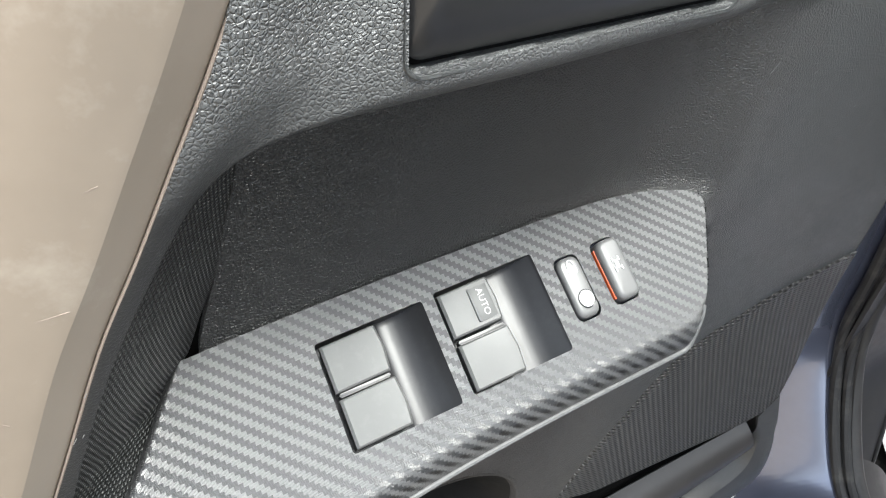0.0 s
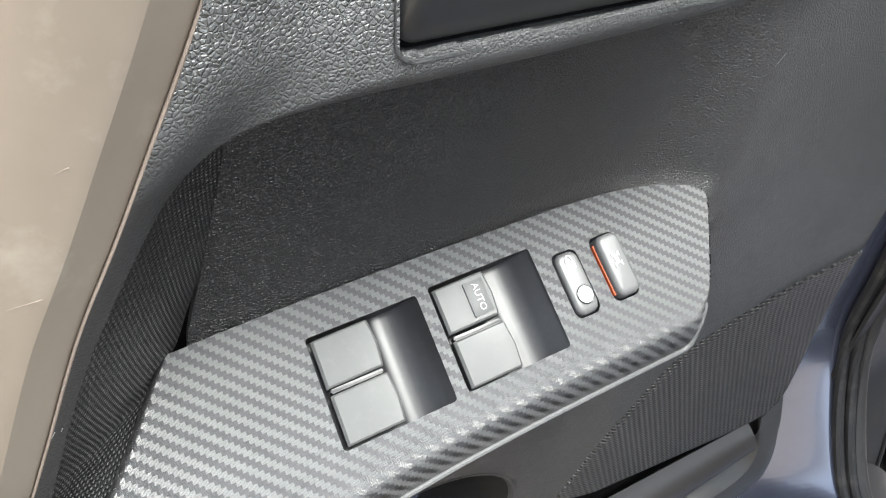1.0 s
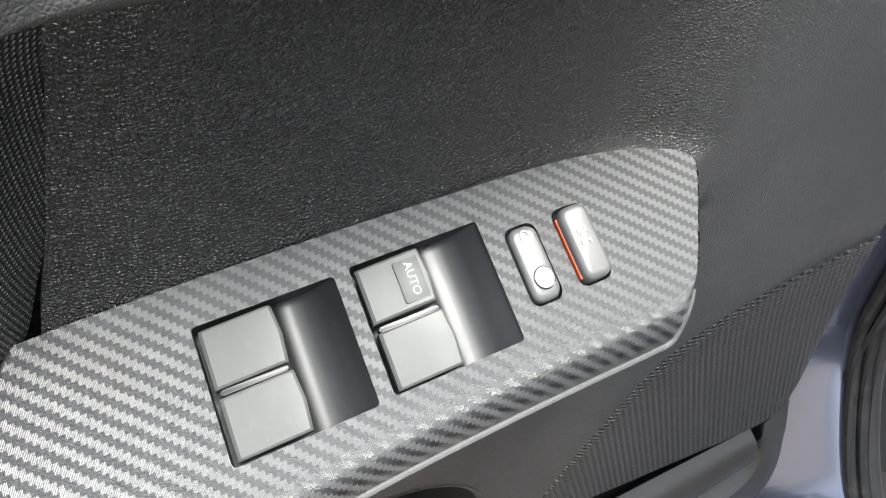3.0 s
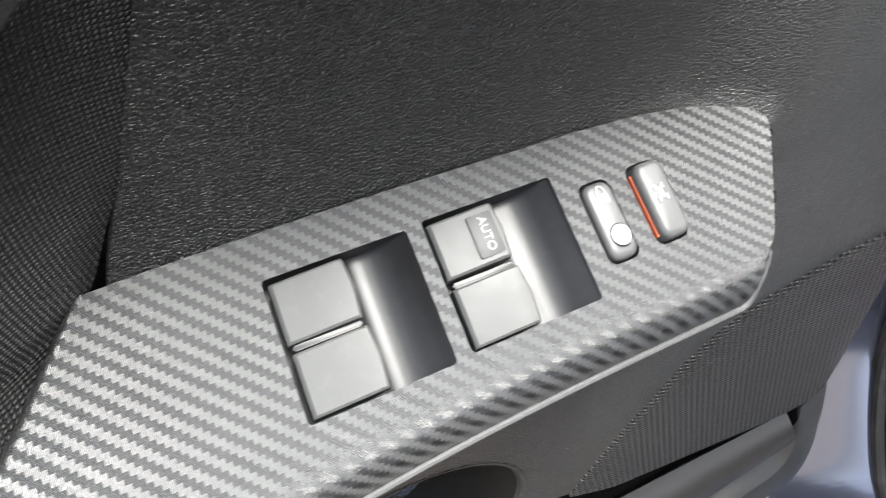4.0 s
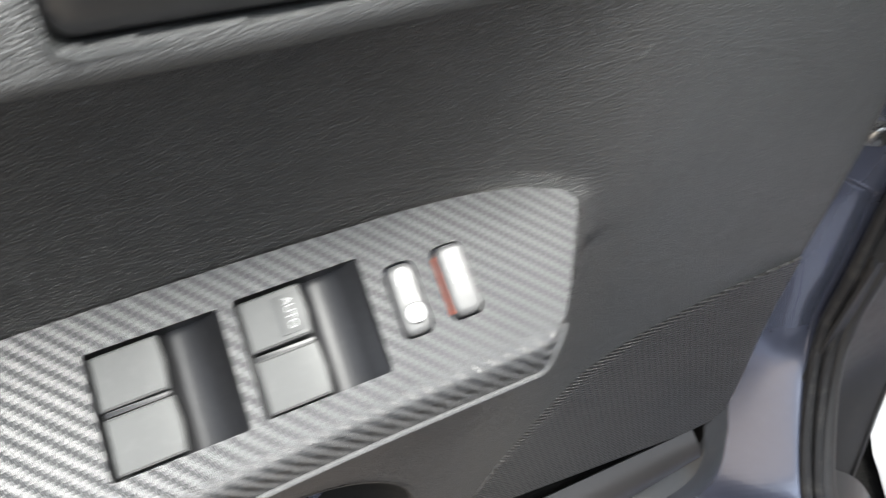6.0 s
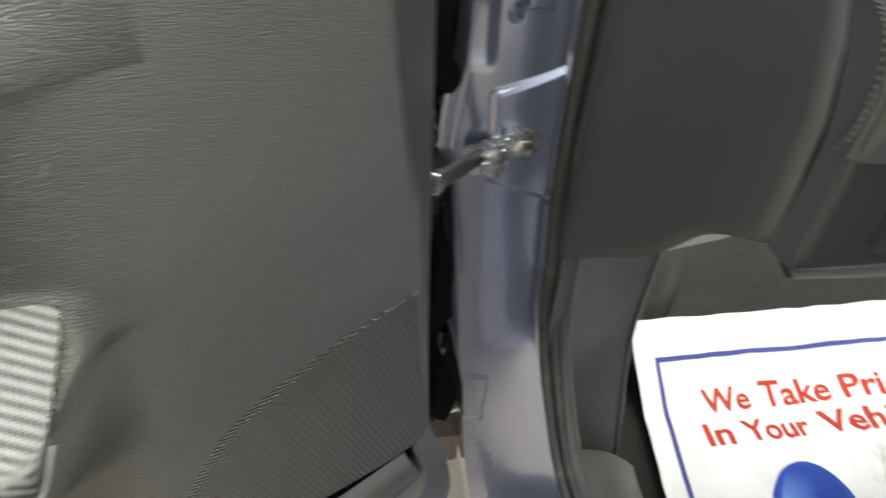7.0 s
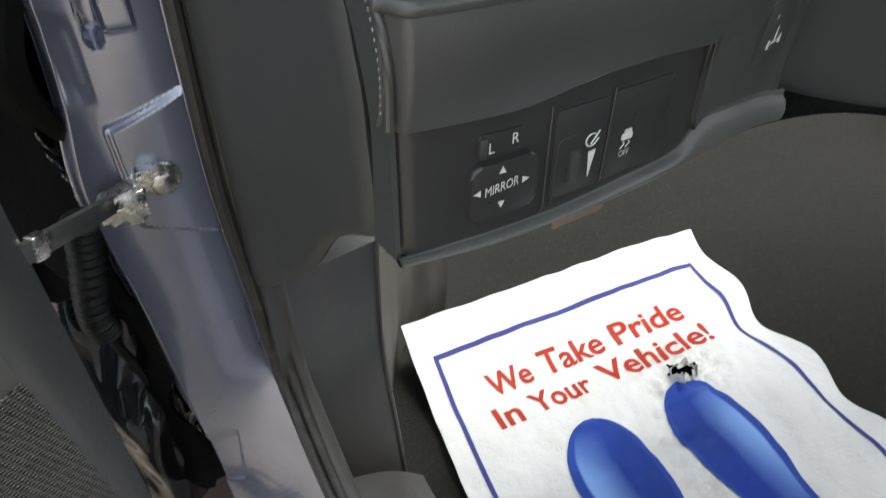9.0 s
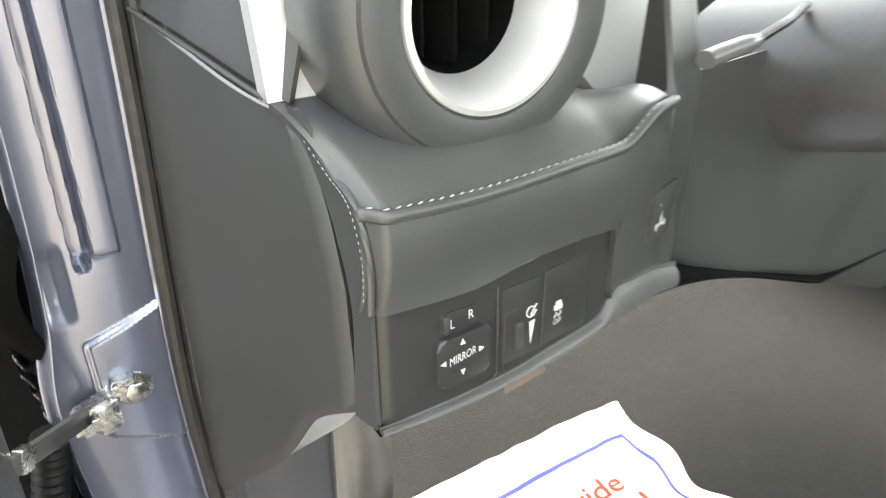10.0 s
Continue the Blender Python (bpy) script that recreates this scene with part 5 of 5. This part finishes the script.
for k, x in enumerate((-0.022, 0.0, 0.022)):
    part("vane", prism([(x - 0.001, -0.036), (x + 0.001, -0.036), (x + 0.001, 0.036), (x - 0.001, 0.036)], 0, 0.02, lambda a, b, h: VC + Vector((a + 0.3 * h, 0.060 - h, b * math.sqrt(max(0.05, 1 - (a / 0.040) ** 2)))), 0.0004), M_DARK, vt)
def surround_at(v, w):
    return Vector((lerp(0.526 - 0.004 * v, lerp(0.792, 0.845, v), w), 0.391 + 0.03 * v, lerp(1.166 - 0.052 * ease((w - 0.70) / 0.30), 1.36, v)))


part("silver_surround", sheet(surround_at, 40, 60, skip=lambda v, w: math.hypot(surround_at(v, w).x - VC.x, surround_at(v, w).z - VC.z) < 0.062), M_SILVER, dash,
     "satin silver trim round the vent", thick=0.012)
stk = thing("steering_column", (1.0, 0.30, 1.05), "grey-black steering column shroud with a stalk", "steering column")
part("shroud", sweep(curve_through([(1.02, 0.46, 1.10), (1.02, 0.34, 1.125), (1.02, 0.20, 1.17)], 16), lambda s: 0.095 - 0.012 * s, 24, 0.75), M_PLASTIC, stk)
part("stalk", sweep(curve_through([(0.835, 0.33, 1.1705), (0.82, 0.33, 1.1690), (0.80, 0.33, 1.1668), (0.785, 0.33, 1.1645)], 24), lambda s: 0.0055 + 0.002 * ease(s / 0.3), 14, 0.8), M_LOCK, stk, "pale light stalk with a thick end")
part("stalk_arm", sweep([(0.96, 0.375, 1.176), (0.90, 0.35, 1.174), (0.832, 0.33, 1.1702)], 0.0035, 10), M_BOOT, stk)


# ---- paper floor mat with its print ----
mat_t = thing("paper_floor_mat", (0.95, 0.40, 0.405), "white printed paper floor mat, wrinkled and torn, on the carpet", "paper mat")
wav_r = knots([(0.05, 1.213), (0.32, 1.216), (0.43, 1.222), (0.49, 1.213), (0.54, 1.209), (0.60, 1.222), (0.635, 1.214), (0.70, 1.205), (0.72, 1.20)])
wav_l = knots([(0.05, 0.659), (0.25, 0.666), (0.47, 0.677), (0.63, 0.692), (0.70, 0.694), (0.72, 0.694)])


def paper_z(x, y):
    lift = max(0.0, (y - 0.585) / 0.12)
    s = (x - 0.70) / 0.51
    z = 0.417 + (0.062 - 0.012 * s) * lift ** 1.6
    z += 0.005 * noise.noise((x * 9, y * 9, 1)) + 0.0036 * noise.noise((x * 26, y * 26, 4))
    d = min(math.hypot((x - 1.035) / 1.3, y - 0.50), math.hypot(x - 0.975, (y - 0.44) / 1.8))
    z += 0.010 * math.exp(-(d / 0.048) ** 2) * (abs(noise.noise((x * 50, y * 50, 7))) - 0.2) + 0.003 * math.exp(-(d / 0.12) ** 2) * noise.noise((x * 60, y * 40, 2))
    e = max(0.0, 1 - abs(x - wav_r(y)) / 0.10)
    z += 0.012 * e * e * math.sin(y * 42 + 1.0)
    return z


def paper_at(v, w):
    y = lerp(0.05, 0.711, v)
    x = lerp(wav_l(y), wav_r(y), w)
    return Vector((x, y, paper_z(x, y)))


def torn(v, w):
    p = paper_at(v, w)
    a = math.atan2(p.y - 0.512, p.x - 1.035)
    return math.hypot((p.x - 1.035) / 1.25, p.y - 0.512) < 0.014 + 0.006 * math.sin(3 * a + 1) + 0.004 * math.sin(7 * a)


sh = part("sheet", sheet(paper_at, 150, 130, skip=torn), M_PAPER, mat_t, thick=0.0006)
tear = bmesh.new()
rng = random.Random(3)
for k in range(13):
    a = k * 0.485 + rng.uniform(-0.2, 0.2)
    c = Vector((1.035 + 0.019 * math.cos(a), 0.512 + 0.015 * math.sin(a), 0.418))
    t = Vector((-math.sin(a), math.cos(a), 0)) * rng.uniform(0.005, 0.010)
    tip = c + Vector((math.cos(a), math.sin(a), 0)) * rng.uniform(-0.014, 0.006) + Vector((0, 0, rng.uniform(0.004, 0.016)))
    vs = [tear.verts.new(q) for q in (c - t, c + t, lerp(c + t, tip, 0.6) + Vector((0, 0, 0.003)), tip)]
    tear.faces.new(vs)
part("torn_flap", tear, M_PAPER, sh, "curled flaps round a torn hole", thick=0.0005)


def on_paper(x, y, h=0.0):
    return Vector((x, y, paper_z(x, y) + 0.0010 + h))


def strip(pts, width):
    bm = bmesh.new()
    rows = []
    for i, p in enumerate(pts):
        a, b = Vector(pts[max(i - 1, 0)]), Vector(pts[min(i + 1, len(pts) - 1)])
        d = (b - a).normalized()
        s = Vector((-d.y, d.x)) * width / 2
        rows.append([bm.verts.new(on_paper(p[0] + s.x * k, p[1] + s.y * k)) for k in (-1, 1)])
    for q, r in zip(rows, rows[1:]):
        bm.faces.new((q[0], r[0], r[1], q[1]))
    bmesh.ops.recalc_face_normals(bm, faces=bm.faces)
    return bm


bl = [(wav_l(y) + 0.031, y) for y in np.linspace(0.08, 0.6645, 70)]
br_ = [(wav_r(y) - 0.040, y) for y in np.linspace(0.6645, 0.08, 70)]
bt_ = [(x, 0.6645) for x in np.linspace(wav_l(0.6645) + 0.028, wav_r(0.6645) - 0.037, 60)]
for pts in (bl, bt_, br_):
    part("border_line", strip(pts, 0.0062), M_NAVY, sh, "navy printed border line", thick=0.0002)


def print_text(body, x0, x1, base, top):
    bm = lettering(body, 1.0, lambda x, y, h: Vector((x, y, 0)), align='LEFT', bold=0.020)
    xs, ys = [v.co.x for v in bm.verts], [v.co.y for v in bm.verts]
    for v in bm.verts:
        v.co = Vector((lerp(x0, x1, (v.co.x - min(xs)) / (max(xs) - min(xs))), lerp(base, top, (v.co.y - min(ys)) / (max(ys) - min(ys))), 0))
    bmesh.ops.subdivide_edges(bm, edges=[e for e in bm.edges if e.calc_length() > 0.008], cuts=1)
    for v in bm.verts:
        v.co = on_paper(v.co.x, v.co.y)
    return bm


def text_line(words, base, top):
    low = [print_text(w, x0, x1, base, base + (top - base) * k) for w, x0, x1, k in words]
    return join(*low)


part("lettering", text_line((("We", 0.777, 0.843, 0.97), ("Take", 0.860, 0.963, 1.03), ("Pride", 0.983, 1.107, 1.03)), 0.5905, 0.6245), M_RED, sh, "red words We Take Pride")
part("lettering", text_line((("In", 0.762, 0.799, 0.97), ("Your", 0.816, 0.909, 0.97), ("Vehicle!", 0.927, 1.121, 1.03)), 0.5410, 0.5755), M_RED, sh, "red words In Your Vehicle!")


def sole(cx, cy, tilt):
    """Shoe sole outline: round toe, waist and heel."""
    half = knots([(0.0, 0.006), (0.006, 0.022), (0.022, 0.038), (0.055, 0.053), (0.095, 0.058), (0.14, 0.053), (0.19, 0.042), (0.24, 0.038), (0.29, 0.038), (0.32, 0.028), (0.335, 0.006)])
    bend = knots([(0.0, 0.0), (0.06, -0.002), (0.15, 0.004), (0.335, 0.010)])
    co, si = math.cos(tilt), math.sin(tilt)

    def at(v, w):
        s = 0.335 * v
        a = lerp(-1, 1, w) * half(s) + bend(s)
        return on_paper(cx + a * co - s * si, cy - s * co - a * si, 0.0007)
    return at


for cx, cy, tilt, flip in ((0.870, 0.505, 0.12, True), (1.019, 0.504, 0.03, False)):
    part("sole_print", sheet(sole(cx, cy, tilt), 80, 14, uvf=lambda v, w, flip=flip: (1 - w if flip else w, v)), M_SOLE, sh, "blue printed shoe sole", turn=True, thick=0.0001)
